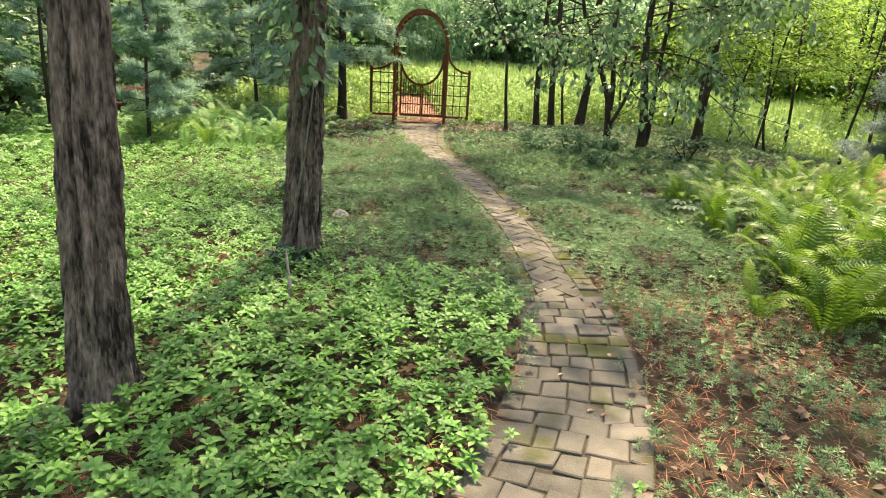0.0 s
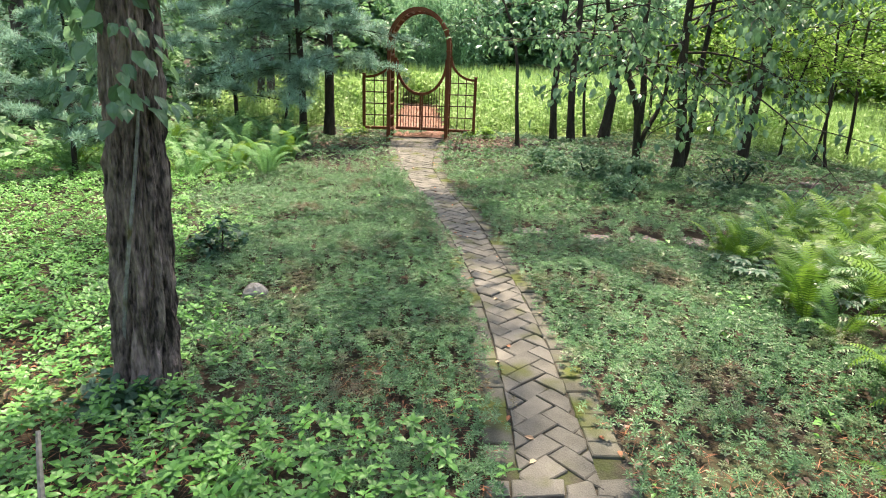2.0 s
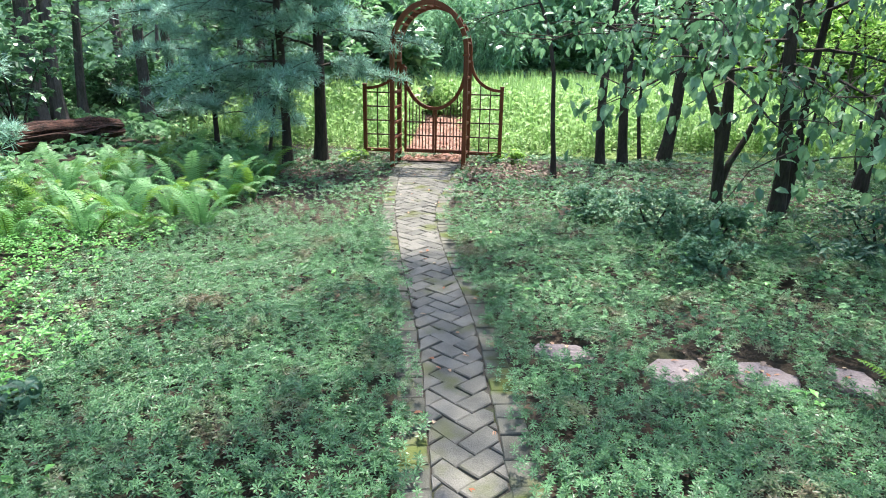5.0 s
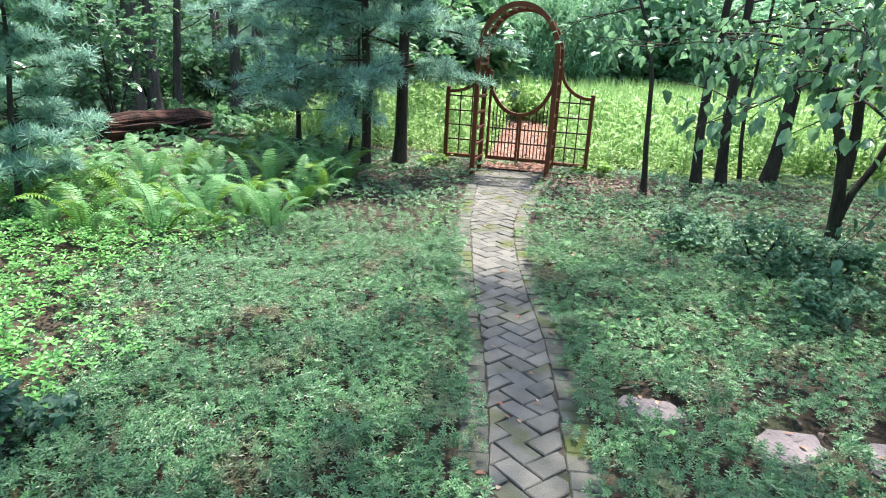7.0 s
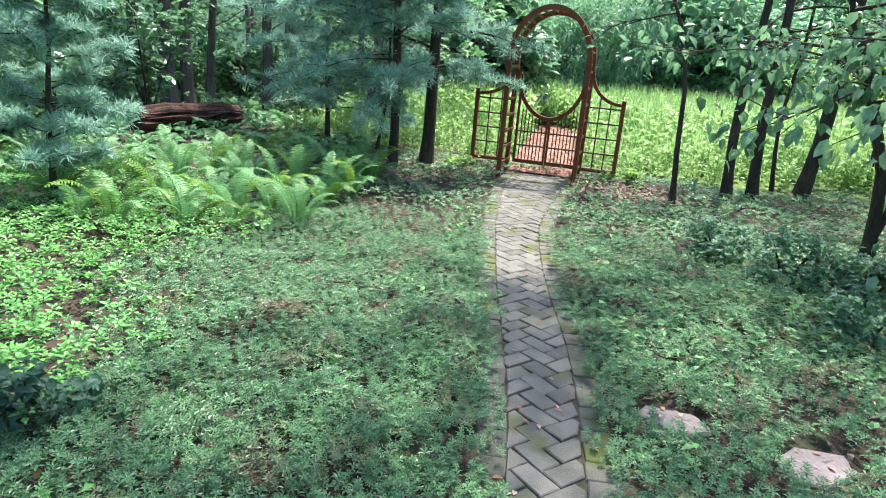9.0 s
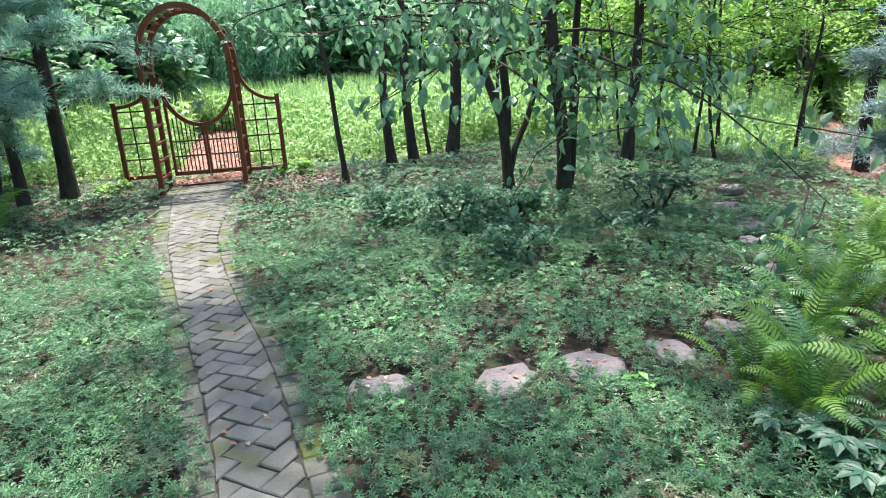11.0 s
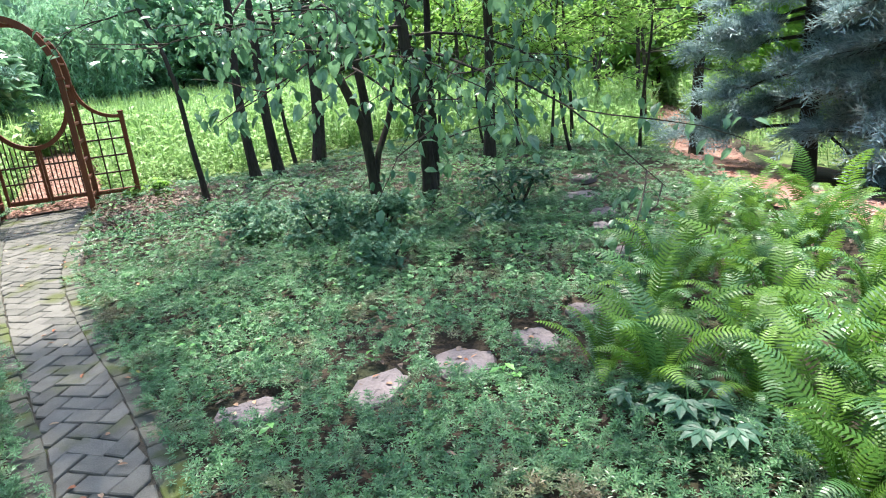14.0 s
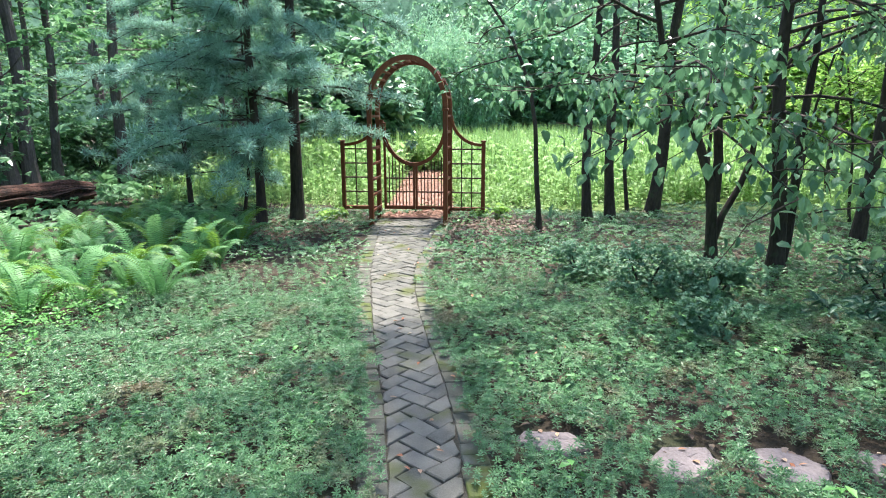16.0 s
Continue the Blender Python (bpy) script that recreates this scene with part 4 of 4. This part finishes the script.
def fern(x, y, size, meshes, label, group, count):
    f = thing("fern", label, "fern", (x, y, float(height(x, y)) - 0.01), group)
    for k in range(count):
        ob = part("frond", meshes[fr.integers(0, len(meshes))], None, f)
        ob.matrix_basis = pose(0.03 * math.cos(k * 2.4), 0.03 * math.sin(k * 2.4), 0, fr.normal(0, 6), fr.uniform(-12, 18), math.degrees(k * 2.4 + fr.normal(0, 0.25))) @ Matrix.Scale(size * fr.uniform(0.75, 1.1), 4)
    return f


def fern_bed(n, inside, gap, meshes, label, group, size, count):
    done = []
    for _ in range(4000):
        if len(done) >= n:
            break
        p = (fr.uniform(-6, 9), fr.uniform(-12, 0))
        if inside(*p) and all(math.dist(p, o) > gap for o in done):
            done.append(p)
            fern(*p, fr.uniform(*size), meshes, label, group, count)


fern_bed(118, lambda x, y: x < chip_line(y) - 0.9 and 0 < x - 3.75 - 1.05 * max(0, y + 7.6) < 2.9 and -11.3 < y < -5.2, 0.27, FR_BRIGHT + FR_WAX, "bright green ostrich fern with arching fronds", "ferns of the sunny bed", (0.45, 0.80), 9)
fern_bed(36, lambda x, y: ((x + 3.1) / 1.6) ** 2 + ((y + 3.5) / 2.1) ** 2 < 1, 0.36, FR_DEEP + FR_BRIGHT[1:2], "light green fern in the shaded bed", "ferns by the pines", (0.75, 1.0), 9)
for x, y in ((3.85, -7.55), (4.1, -7.2), (4.25, -7.75), (4.35, -6.9), (4.6, -7.3), (4.2, -8.15), (4.75, -6.5), (4.55, -8.0)):
    fern(x, y, 0.72, FR_BRIGHT[:3] + FR_WAX, "bright green ostrich fern with arching fronds", "ferns of the sunny bed", 9)
for x, y in ((3.75, -10.5), (3.62, -11.15), (4.4, -9.15), (3.95, -9.95), (4.1, -10.85), (4.2, -10.3), (4.45, -10.6), (4.6, -9.9)):
    fern(x, y, 1.0, FR_BRIGHT + FR_WAX[:1], "tall bright green ostrich fern with arching fronds", "ferns of the sunny bed", 10)
for x, y in ((3.77, -8.55), (3.95, -8.42), (3.75, -7.25), (3.3, -10.9)):
    fern(x, y, 0.5, FR_BRIGHT, "small fern at the edge of the bed", "ferns of the sunny bed", 8)


# ---- shrubs in the beds ----
bush("feathery_shrub", (3.0, -3.7), (0.5, 0.42, 0.27), 1000, 0.045, M_FEATHER, "low feathery grey-green shrub in the bed")
bush("feathery_shrub", (3.35, -4.85), (0.3, 0.26, 0.2), 420, 0.045, M_FEATHER, "small grey-green shrub in the bed")
bush("feathery_shrub", (2.45, -3.1), (0.42, 0.4, 0.24), 800, 0.045, M_FEATHER, "low feathery grey-green shrub in the bed")
bush("feathery_shrub", (3.55, -4.0), (0.42, 0.4, 0.24), 800, 0.045, M_FEATHER, "low feathery grey-green shrub in the bed")
n = 3600
x, y = spread(n, 1.0, 7.2, -6.6, -0.8, pr)
ok = (off_path(x, y) > 0.12) & (pr.random(n) < 0.15 + 0.85 * patch_noise(x, y, 1.6))
for sx, sy, rx, ry, yaw, _c in STEPS:
    ok &= np.hypot(x - sx, y - sy) > max(rx, ry) + 0.12
x, y = x[ok], y[ok]
tagged(new("low_sprigs", mesh_np("low_sprigs", *scatter(SPRIG, np.stack([x, y, height(x, y) + 0.09 + 0.09 * pr.random(len(x))], 1), turns(len(x), 0.5, pr), pr.uniform(0.03, 0.06, len(x))), M_LEAF_DARK)), "loose green sprigs standing over the groundcover", "groundcover", kind="stuff")
bush("dark_leaved_shrub", (5.0, -4.1), (0.5, 0.45, 0.28), 420, 0.11, M_HELLE, "low dark-leaved shrub under the trees", template=LEAF_SLIM)
bush("dark_leaved_shrub", (4.4, -4.6), (0.3, 0.3, 0.16), 200, 0.11, M_HELLE, "low dark-leaved shrub under the trees", template=LEAF_SLIM)
bush("laurel_bush", (-0.72, -8.1), (0.3, 0.28, 0.2), 330, 0.075, M_HELLE, "small dark green laurel bush in the groundcover", template=LEAF_BROAD)
for x, y in ((-1.35, 0.3), (1.5, 0.5), (1.05, 0.8)):
    bush("weed_clump", (x, y), (0.25, 0.22, 0.15), 150, 0.09, M_LEAF_YEL, "clump of bright green weeds beside the gate", template=LEAF_BROAD, group="weeds by the gate")


bush("ivy", (-0.30, -10.45), (0.22, 0.16, 0.14), 200, 0.07, M_HELLE, "dark ivy climbing at the tree's foot", template=LEAF_BROAD)
bush("ivy", (-0.05, -10.42), (0.12, 0.12, 0.1), 90, 0.07, M_HELLE, "dark ivy climbing at the tree's foot", template=LEAF_BROAD)
vine = thing("climbing_vine", "leafy green vine climbing the furrowed trunk", "vine", (-0.19, -10.23, 0.0))
vz = np.linspace(0.0, 2.6, 30)
part("vine_stem", tube(np.stack([0.135 * np.cos(vz * 1.3 - 2.4), 0.135 * np.sin(vz * 1.3 - 2.4), vz], 1), np.linspace(0.011, 0.005, 30), 6), M_ROCK, vine)
nv = 240
va, vh = pr.uniform(0, 6.28, nv), 1.45 + 1.15 * pr.random(nv)
vr_ = 0.13 + 0.13 * pr.random(nv)
part("vine_leaves", scatter(LEAF_HANG, np.stack([vr_ * np.cos(va), vr_ * np.sin(va), vh], 1), turns(nv, 0.5, pr, va), pr.uniform(0.06, 0.11, nv)), M_LEAF, vine)
tagged(new("stick", mesh_np("stick", *tube([(0.02, -11.38, 0.0), (-0.01, -11.3, 0.2), (-0.06, -11.2, 0.42)], (0.014, 0.012, 0.008), 7, 0.1, 4, 1), M_ROCK)), "short brown dead stick standing in the groundcover", "stick")


def hellebore(x, y, s, yaw):
    h = thing("hellebore", "dark glossy hellebore with fingered leaves", "plant", (x, y, float(height(x, y))), "hellebores by the ferns")
    for k in range(5):
        a = yaw + k * 1.3
        tip = np.array([math.cos(a) * 0.14, math.sin(a) * 0.14, 0.2 + 0.03 * (k % 3)]) * s
        st = part("stalk", tube([(0, 0, 0), tip * (0.4, 0.4, 0.6), tip], (0.006, 0.005, 0.004), 6), M_FERN_DEEP, h)
        V, F = stack([turned(leaf_t(0.15 * s, 0.062 * s, 0.1, 0.35), a + (i - 2.5) * 0.6, 0.1) for i in range(6)])
        part("leaf", (V + tip, F), M_HELLE, st)


hellebore(3.64, -7.66, 0.6, 0.3)
hellebore(3.76, -7.84, 0.75, 1.0)
hellebore(3.71, -8.04, 0.7, 2.0)
hellebore(4.12, -8.62, 0.75, 0.6)


# ---- stones, log ----
def slab(name, at, rx, ry, yaw, thick, label, category, material, group="", seed=0, dome=0.0, sink=0.02, corners=0):
    r = np.random.default_rng(seed)
    n = 22
    a = np.linspace(0, 2 * np.pi, n, endpoint=False)
    rad = 1 + 0.13 * np.sin(2 * a + r.uniform(0, 6)) + 0.10 * np.sin(3 * a + r.uniform(0, 6)) + 0.06 * np.sin(5 * a + r.uniform(0, 6)) + r.normal(0, 0.03, n)
    if corners:
        ca = 2 * np.pi * (np.arange(corners) + r.uniform(-0.25, 0.25, corners)) / corners
        cr = r.uniform(0.95, 1.25, corners)
        for i in range(n):
            j = max([q for q in range(corners) if ca[q] <= a[i]], default=-1)
            a1, a2 = ca[j] % (2 * np.pi), ca[(j + 1) % corners] % (2 * np.pi)
            g, h = (a[i] - a1) % (2 * np.pi), (a2 - a1) % (2 * np.pi)
            q1, q2 = cr[j], cr[(j + 1) % corners]
            rad[i] = q1 * q2 * math.sin(h) / (q2 * math.sin(g) + q1 * math.sin(h - g)) + r.normal(0, 0.015)
    bm = bmesh.new()
    rings = []
    for f, z in ((0.98, -thick), (1.0, -0.25 * thick), (0.93, 0.0), (0.6, dome * 0.7), (0.25, dome)):
        rings.append([bm.verts.new((rx * rad[i] * f * math.cos(a[i]), ry * rad[i] * f * math.sin(a[i]), z + (r.normal(0, 0.003) if z >= 0 else 0))) for i in range(n)])
    for A, B in zip(rings, rings[1:]):
        for i in range(n):
            bm.faces.new((A[i], A[(i + 1) % n], B[(i + 1) % n], B[i]))
    bm.faces.new(rings[-1])
    bm.faces.new(rings[0][::-1])
    me = bpy.data.meshes.new(name)
    bm.to_mesh(me)
    bm.free()
    me.materials.append(material)
    ob = new(name, me)
    ob.matrix_world = pose(at[0], at[1], float(height(at[0], at[1])) + thick - sink, r.normal(0, 1.2), r.normal(0, 1.2), yaw)
    return tagged(ob, label, category, group)


for k, (x, y, rx, ry, yaw, c) in enumerate(STEPS):
    slab("stepping_stone", (x, y), rx, ry, yaw, 0.08, "flat irregular %s stepping stone set in groundcover" % c, "stepping stone", M_FLAG, "stepping stones", 40 + k, 0.006, 0.056 if k < 5 else 0.015, corners=5 + k % 2)
slab("rock", (-0.15, -8.87), 0.105, 0.07, 30, 0.09, "small mossy rock lying in the groundcover", "rock", M_ROCK, "", 77, 0.05)

fallen = thing("fallen_log", "dark rotting fallen log at the wood's edge", "log", (-7.0, 0.6, float(height(-7.0, 0.6))))
LP = np.array([(-0.1, -1.4, 0.24), (0, -0.8, 0.25), (0.02, 0, 0.24), (0.0, 0.7, 0.25), (0.08, 1.3, 0.22)])
part("log_body", tube(LP, (0.22, 0.27, 0.24, 0.26, 0.17), 36, 0.2, 6, 8), M_LOG, fallen)
part("loose_bark", tube(LP[:4] + (0.05, 0, 0.20), (0.05, 0.09, 0.07, 0.03), 10, 0.2, 4, 9), M_LOG, fallen)


# ---- the garden gate ----
gate = thing("garden_gate", "red-brown wooden garden gate with an oval moon opening", "gate", (0, 0, 0.0))
YB = 0.70
PW = 0.036


def sweep(P, w, h, name, parent, label=""):
    """A beam of rectangular section (w across, h deep along y) along a line in the xz plane."""
    P = np.asarray(P, float)
    d = np.gradient(P, axis=0)
    d /= np.linalg.norm(d, axis=1, keepdims=True)
    nrm = np.stack([-d[:, 2], 0 * d[:, 0], d[:, 0]], 1)
    Y = np.array([0, 1, 0])
    V = np.concatenate([P + nrm * w / 2 - Y * h / 2, P - nrm * w / 2 - Y * h / 2, P - nrm * w / 2 + Y * h / 2, P + nrm * w / 2 + Y * h / 2])
    m = len(P)
    k = np.arange(m - 1)
    F = np.concatenate([np.stack([k + a * m, k + 1 + a * m, k + 1 + b * m, k + b * m], 1) for a, b in ((0, 1), (1, 2), (2, 3), (3, 0))] + [np.array([[0, m, 2 * m, 3 * m]]), np.array([[m - 1, 4 * m - 1, 3 * m - 1, 2 * m - 1]])])
    return part(name, (V, F), M_STAIN, parent, label)


def half_oval(cx, cy, cz, a, b, up):
    t = np.linspace(0, np.pi, 33)
    return np.stack([cx - a * np.cos(t), np.full(33, cy), cz + (b if up else -b) * np.sin(t)], 1)


for s in (-1, 1):
    bpart("front_post", bar(s * 0.6 - PW, -PW, -0.1, s * 0.6 + PW, PW, 1.88), M_STAIN, gate)
    bpart("back_post", bar(s * 0.61 - 0.02 - PW, YB - PW, -0.1, s * 0.61 - 0.02 + PW, YB + PW, 1.88), M_STAIN, gate)
    bpart("collar", bar(s * 0.6 - PW - 0.012, -PW - 0.012, 1.80, s * 0.6 + PW + 0.012, PW + 0.012, 1.84), M_STAIN, gate)
    wp = bpart("wing_post", bar(s * 1.20 - 0.05 - 0.032, YB - 0.032, -0.1, s * 1.20 - 0.05 + 0.032, YB + 0.032, 1.30), M_STAIN, gate)
    bpart("post_cap", bar(s * 1.20 - 0.05 - 0.04, YB - 0.04, 1.302, s * 1.20 - 0.05 + 0.04, YB + 0.04, 1.325), M_STAIN, wp)
    for k in range(7):
        z = 0.22 + 0.25 * k
        bpart("rung", bar(s * 0.59 - 0.016, PW, z - 0.02, s * 0.59 + 0.016, YB - PW, z + 0.02, 0.004), M_STAIN, gate)
    xa, xb = sorted((s * (0.58 + PW), s * 1.20 - 0.05 - s * 0.032))
    bpart("wing_rail", bar(xa, YB - 0.025, 0.15, xb, YB + 0.025, 0.21), M_STAIN, gate)
    for z in (0.455, 0.70, 0.94, 1.18):
        bpart("wing_bar", bar(xa, YB - 0.012, z - 0.012, xb, YB + 0.012, z + 0.012, 0.003), M_IRON, gate)
    for f in (0.34, 0.68):
        xm = s * (0.58 + PW) + f * (s * 1.20 - 0.05 - s * 0.032 - s * (0.58 + PW))
        zt = 1.72 - 0.47 * math.sin(math.acos(1 - f))
        bpart("wing_upright", bar(xm - 0.01, YB - 0.01, 0.21, xm + 0.01, YB + 0.01, zt, 0.003), M_IRON, gate)
    t = np.linspace(0, np.pi / 2, 17)
    x_in, x_out = s * (0.58 + PW), s * 1.20 - 0.05 - s * 0.032
    C = np.stack([x_in + (x_out - x_in) * (1 - np.cos(t)), np.full(17, YB), 1.73 - 0.48 * np.sin(t)], 1)
    sweep(C, 0.05, 0.055, "wing_curve", gate)
sweep(half_oval(0, 0, 1.86, 0.60, 0.74, True), 0.075, 0.085, "front_arch", gate, "bent red-brown arch")
sweep(half_oval(-0.02, YB, 1.86, 0.61, 0.72, True), 0.075, 0.085, "back_arch", gate, "bent red-brown arch")
for k in range(1, 15):
    a = math.pi * k / 15
    P0 = (-0.60 * math.cos(a), 1.86 + 0.73 * math.sin(a))
    bpart("arch_slat", bar(P0[0] - 0.02, 0.043, P0[1] - 0.014, P0[0] + 0.02, YB - 0.043, P0[1] + 0.014, 0.003), M_STAIN, gate)
for s in (-1, 1):
    leafdoor = sweep(half_oval(-0.02, YB, 1.66, 0.545, 0.735, False)[(slice(0, 17) if s < 0 else slice(16, 33))], 0.06, 0.05, "gate_leaf", gate, "gate leaf with a curved top rail")
    bpart("stile", bar(s * 0.004 if s > 0 else -0.04, YB - 0.024, 0.16, 0.04 if s > 0 else -0.004, YB + 0.024, 0.90), M_STAIN, leafdoor)
    xa, xb = sorted((s * 0.041, s * 0.50))
    bpart("hinge_stile", bar(s * 0.52 - 0.02, YB - 0.024, 0.16, s * 0.52 + 0.02, YB + 0.024, 1.62), M_STAIN, leafdoor)
    bpart("bottom_rail", bar(xa, YB - 0.022, 0.16, xb, YB + 0.022, 0.225), M_STAIN, leafdoor)
    for z in (0.46, 0.69):
        bpart("mid_rail", bar(xa, YB - 0.012, z - 0.012, xb, YB + 0.012, z + 0.012, 0.003), M_IRON, leafdoor)
    for k in range(7):
        xk = s * (0.10 + 0.058 * k)
        zt = 1.66 - 0.735 * math.sqrt(max(0, 1 - (xk / 0.52) ** 2)) - 0.03
        if k % 2 == 0:
            zt = min(zt, 0.84 + 0.035 * k) if k else 0.78
        bpart("picket", bar(xk - 0.008, YB - 0.008, 0.225, xk + 0.008, YB + 0.008, zt, 0.002), M_IRON, leafdoor)


# ---- far ring of woods, faintly self-lit ----
a = np.linspace(0, 2 * np.pi, 65)
rad = 62 + 4 * np.sin(a * 7)
top = 20 + 3 * np.sin(a * 11) + 2 * np.sin(a * 23 + 1)
V = np.concatenate([np.stack([rad * np.cos(a), rad * np.sin(a) - 4, 0 * a - 1.5], 1), np.stack([rad * np.cos(a), rad * np.sin(a) - 4, top], 1)])
k = np.arange(64)
tagged(new("backdrop", mesh_np("backdrop", V, np.stack([k, k + 1, k + 66, k + 65], 1), M_FAR_GLOW)), "distant dark green woods all round, with a faint added haze glow", "distant woods", kind="structure")


# ---- pavers ----
path = thing("paved_path", "garden path of mossy grey pavers laid diagonally", "path", (0, 0, 0), kind="structure")
kk = np.arange(len(YS) - 1) * 2
V = np.stack([np.stack([MX - WX / 2 - 0.02, YS, 0 * YS], 1), np.stack([MX + WX / 2 + 0.02, YS, 0 * YS], 1)], 1).reshape(-1, 3)
part("joint_bed", (V + (0, 0, 0.001), np.stack([kk, kk + 1, kk + 3, kk + 2], 1)), M_JOINT, path, "sandy mossy joints")
S = np.concatenate([[0], np.cumsum(np.hypot(np.diff(MX), np.diff(YS)))])


def to_world(s, u):
    """From path-length and offset to the plan."""
    x, y = np.interp(s, S, MX), np.interp(s, S, YS)
    dx, dy = np.interp(s + 0.2, S, MX) - np.interp(s - 0.2, S, MX), np.interp(s + 0.2, S, YS) - np.interp(s - 0.2, S, YS)
    l = math.hypot(dx, dy) or 1
    return x + u * dy / l, y - u * dx / l


def clip(poly, inside, cut):
    out = []
    for p, q_ in zip(poly, poly[1:] + poly[:1]):
        if inside(p):
            out.append(p)
        if inside(p) != inside(q_):
            out.append(cut(p, q_))
    return out


vr = random.Random(4)


def paver(name, poly, material, seed_h):
    """A worn block from its outline: joints shrunk, top edges eased, a little tilt."""
    n = len(poly)
    c = (sum(p[0] for p in poly) / n, sum(p[1] for p in poly) / n)
    size = math.sqrt(abs(sum(p[0] * q_[1] - q_[0] * p[1] for p, q_ in zip(poly, poly[1:] + poly[:1]))) / 2)
    if size < 0.045:
        return
    tilt = (vr.gauss(0, 0.02), vr.gauss(0, 0.02))
    h = 0.016 + vr.uniform(-0.003, 0.004) + seed_h
    lo, mid, hi = [], [], []
    for p in poly:
        d = (p[0] - c[0], p[1] - c[1])
        l = math.hypot(*d)
        j = (vr.gauss(0, 0.0045), vr.gauss(0, 0.0045))
        for ring, shrink, z in ((lo, 0.006, -0.03), (mid, 0.006, h - 0.006), (hi, 0.014, h)):
            f = max(0.2, 1 - shrink / l)
            ring.append((d[0] * f + j[0], d[1] * f + j[1], z + (tilt[0] * d[0] + tilt[1] * d[1] if z > 0 else 0)))
    me = bpy.data.meshes.new(name)
    F = [tuple(range(2 * n, 3 * n))]
    for k_ in range(n):
        m_ = (k_ + 1) % n
        F += [(k_, m_, n + m_, n + k_), (n + k_, n + m_, 2 * n + m_, 2 * n + k_)]
    me.from_pydata(lo + mid + hi, [], F)
    me.materials.append(material)
    ob = part(name, me, material, path)
    ob.location = (c[0], c[1], 0)


EDGE = 0.155
S_COURSE = float(np.interp(-10.7, YS, S))
for side in (-1, 1):
    s = 2.2
    while s < S[-1] - 0.1:
        l = vr.uniform(0.10, 0.22)
        w = np.interp(s, S, WX) / 2
        if s < S_COURSE:
            s += l
            continue
        quad = [to_world(s, side * w), to_world(s, side * (w - EDGE)), to_world(s + l, side * (w - EDGE)), to_world(s + l, side * w)]
        paver("edge_stone", quad if side < 0 else quad[::-1], M_EDGE, -0.003)
        s += l
A, B = 0.215, 0.125
ca, sa = math.cos(radians(42)), math.sin(radians(42))
for i in range(-75, 75):
    for j in range(-75, 75):
        # herringbone cell: one block along, one across
        for k_, (ox, oy, w, h) in enumerate(((0, 0, A, B), (0, 0, B, A))):
            x0 = i * B + j * (A)
            y0 = i * B - j * (A)
            if k_ == 0:
                px, py = x0, y0
            else:
                px, py = x0 - B, y0 + 0.0
            rect = [(px, py), (px + w, py), (px + w, py + h), (px, py + h)]
            pts = [(a_ * ca - b_ * sa, a_ * sa + b_ * ca) for a_, b_ in rect]
            sc = sum(p[1] for p in pts) / 4 + 8.6
            uc = sum(p[0] for p in pts) / 4
            if not (S_COURSE < sc < S[-1] - 0.12) or abs(uc) > 0.75:
                continue
            w2 = np.interp(sc, S, WX) / 2 - EDGE
            poly = clip(pts, lambda p: p[0] < w2, lambda p, q_: (w2, p[1] + (q_[1] - p[1]) * (w2 - p[0]) / (q_[0] - p[0])))
            if poly:
                poly = clip(poly, lambda p: p[0] > -w2, lambda p, q_: (-w2, p[1] + (q_[1] - p[1]) * (-w2 - p[0]) / (q_[0] - p[0])))
            if len(poly) >= 3:
                paver("paver", [to_world(p[1] + 8.6, p[0]) for p in poly][::-1], M_PAVER, 0.0)

# coursed blocks where the path begins
s = 2.2
while s < S_COURSE - 0.05:
    l = vr.uniform(0.11, 0.19)
    w = float(np.interp(s, S, WX)) / 2
    u = -w
    while u < w - 0.06:
        d = min(vr.uniform(0.10, 0.24), w - u)
        if w - u - d < 0.07:
            d = w - u
        j4 = [vr.gauss(0, 0.013) for _ in range(4)]
        k4 = 0.10 * u
        paver("paver", [to_world(s + j4[0] + k4, u), to_world(s + j4[1] + k4 + 0.1 * d, u + d), to_world(s + l + j4[2] + k4 + 0.1 * d, u + d), to_world(s + l + j4[3] + k4, u)][::-1], M_PAVER, 0.0)
        u += d
    s += l

# fallen leaves on the paving
for k in range(84):
    y = vr.uniform(-12.8, -0.3)
    x = float(np.interp(y, YS, MX)) + vr.uniform(-0.5, 0.5) * float(np.interp(y, YS, WX))
    if k >= 70:
        x, y = STEPS[(0, 2, 2, 1, 3)[k % 5]][0] + vr.gauss(0, 0.06), STEPS[(0, 2, 2, 1, 3)[k % 5]][1] + vr.gauss(0.02, 0.05)
    elif k % 5 == 0:
        x += vr.uniform(-1.5, 2.0)
    me = mesh_np("fallen_leaf", *leaf_t(vr.uniform(0.03, 0.055), vr.uniform(0.014, 0.028), 0.25, 0.1), M_FALLEN) if k < 6 else bpy.data.meshes["fallen_leaf" if k % 6 == 0 else "fallen_leaf.00%d" % (k % 6)]
    ob = tagged(new("fallen_leaf", me), "dry fallen leaf lying on a stepping stone" if k >= 70 else "dry fallen leaf lying on the paving" if off_path(x, y) < 0 else "dry fallen leaf lying on the groundcover", "leaf", "fallen leaves")
    ob.matrix_world = pose(x, y, float(height(x, y)) + 0.036 if k >= 70 else 0.023 if off_path(x, y) < 0 else 0.10, vr.gauss(0, 8), vr.gauss(0, 8), vr.uniform(0, 360))
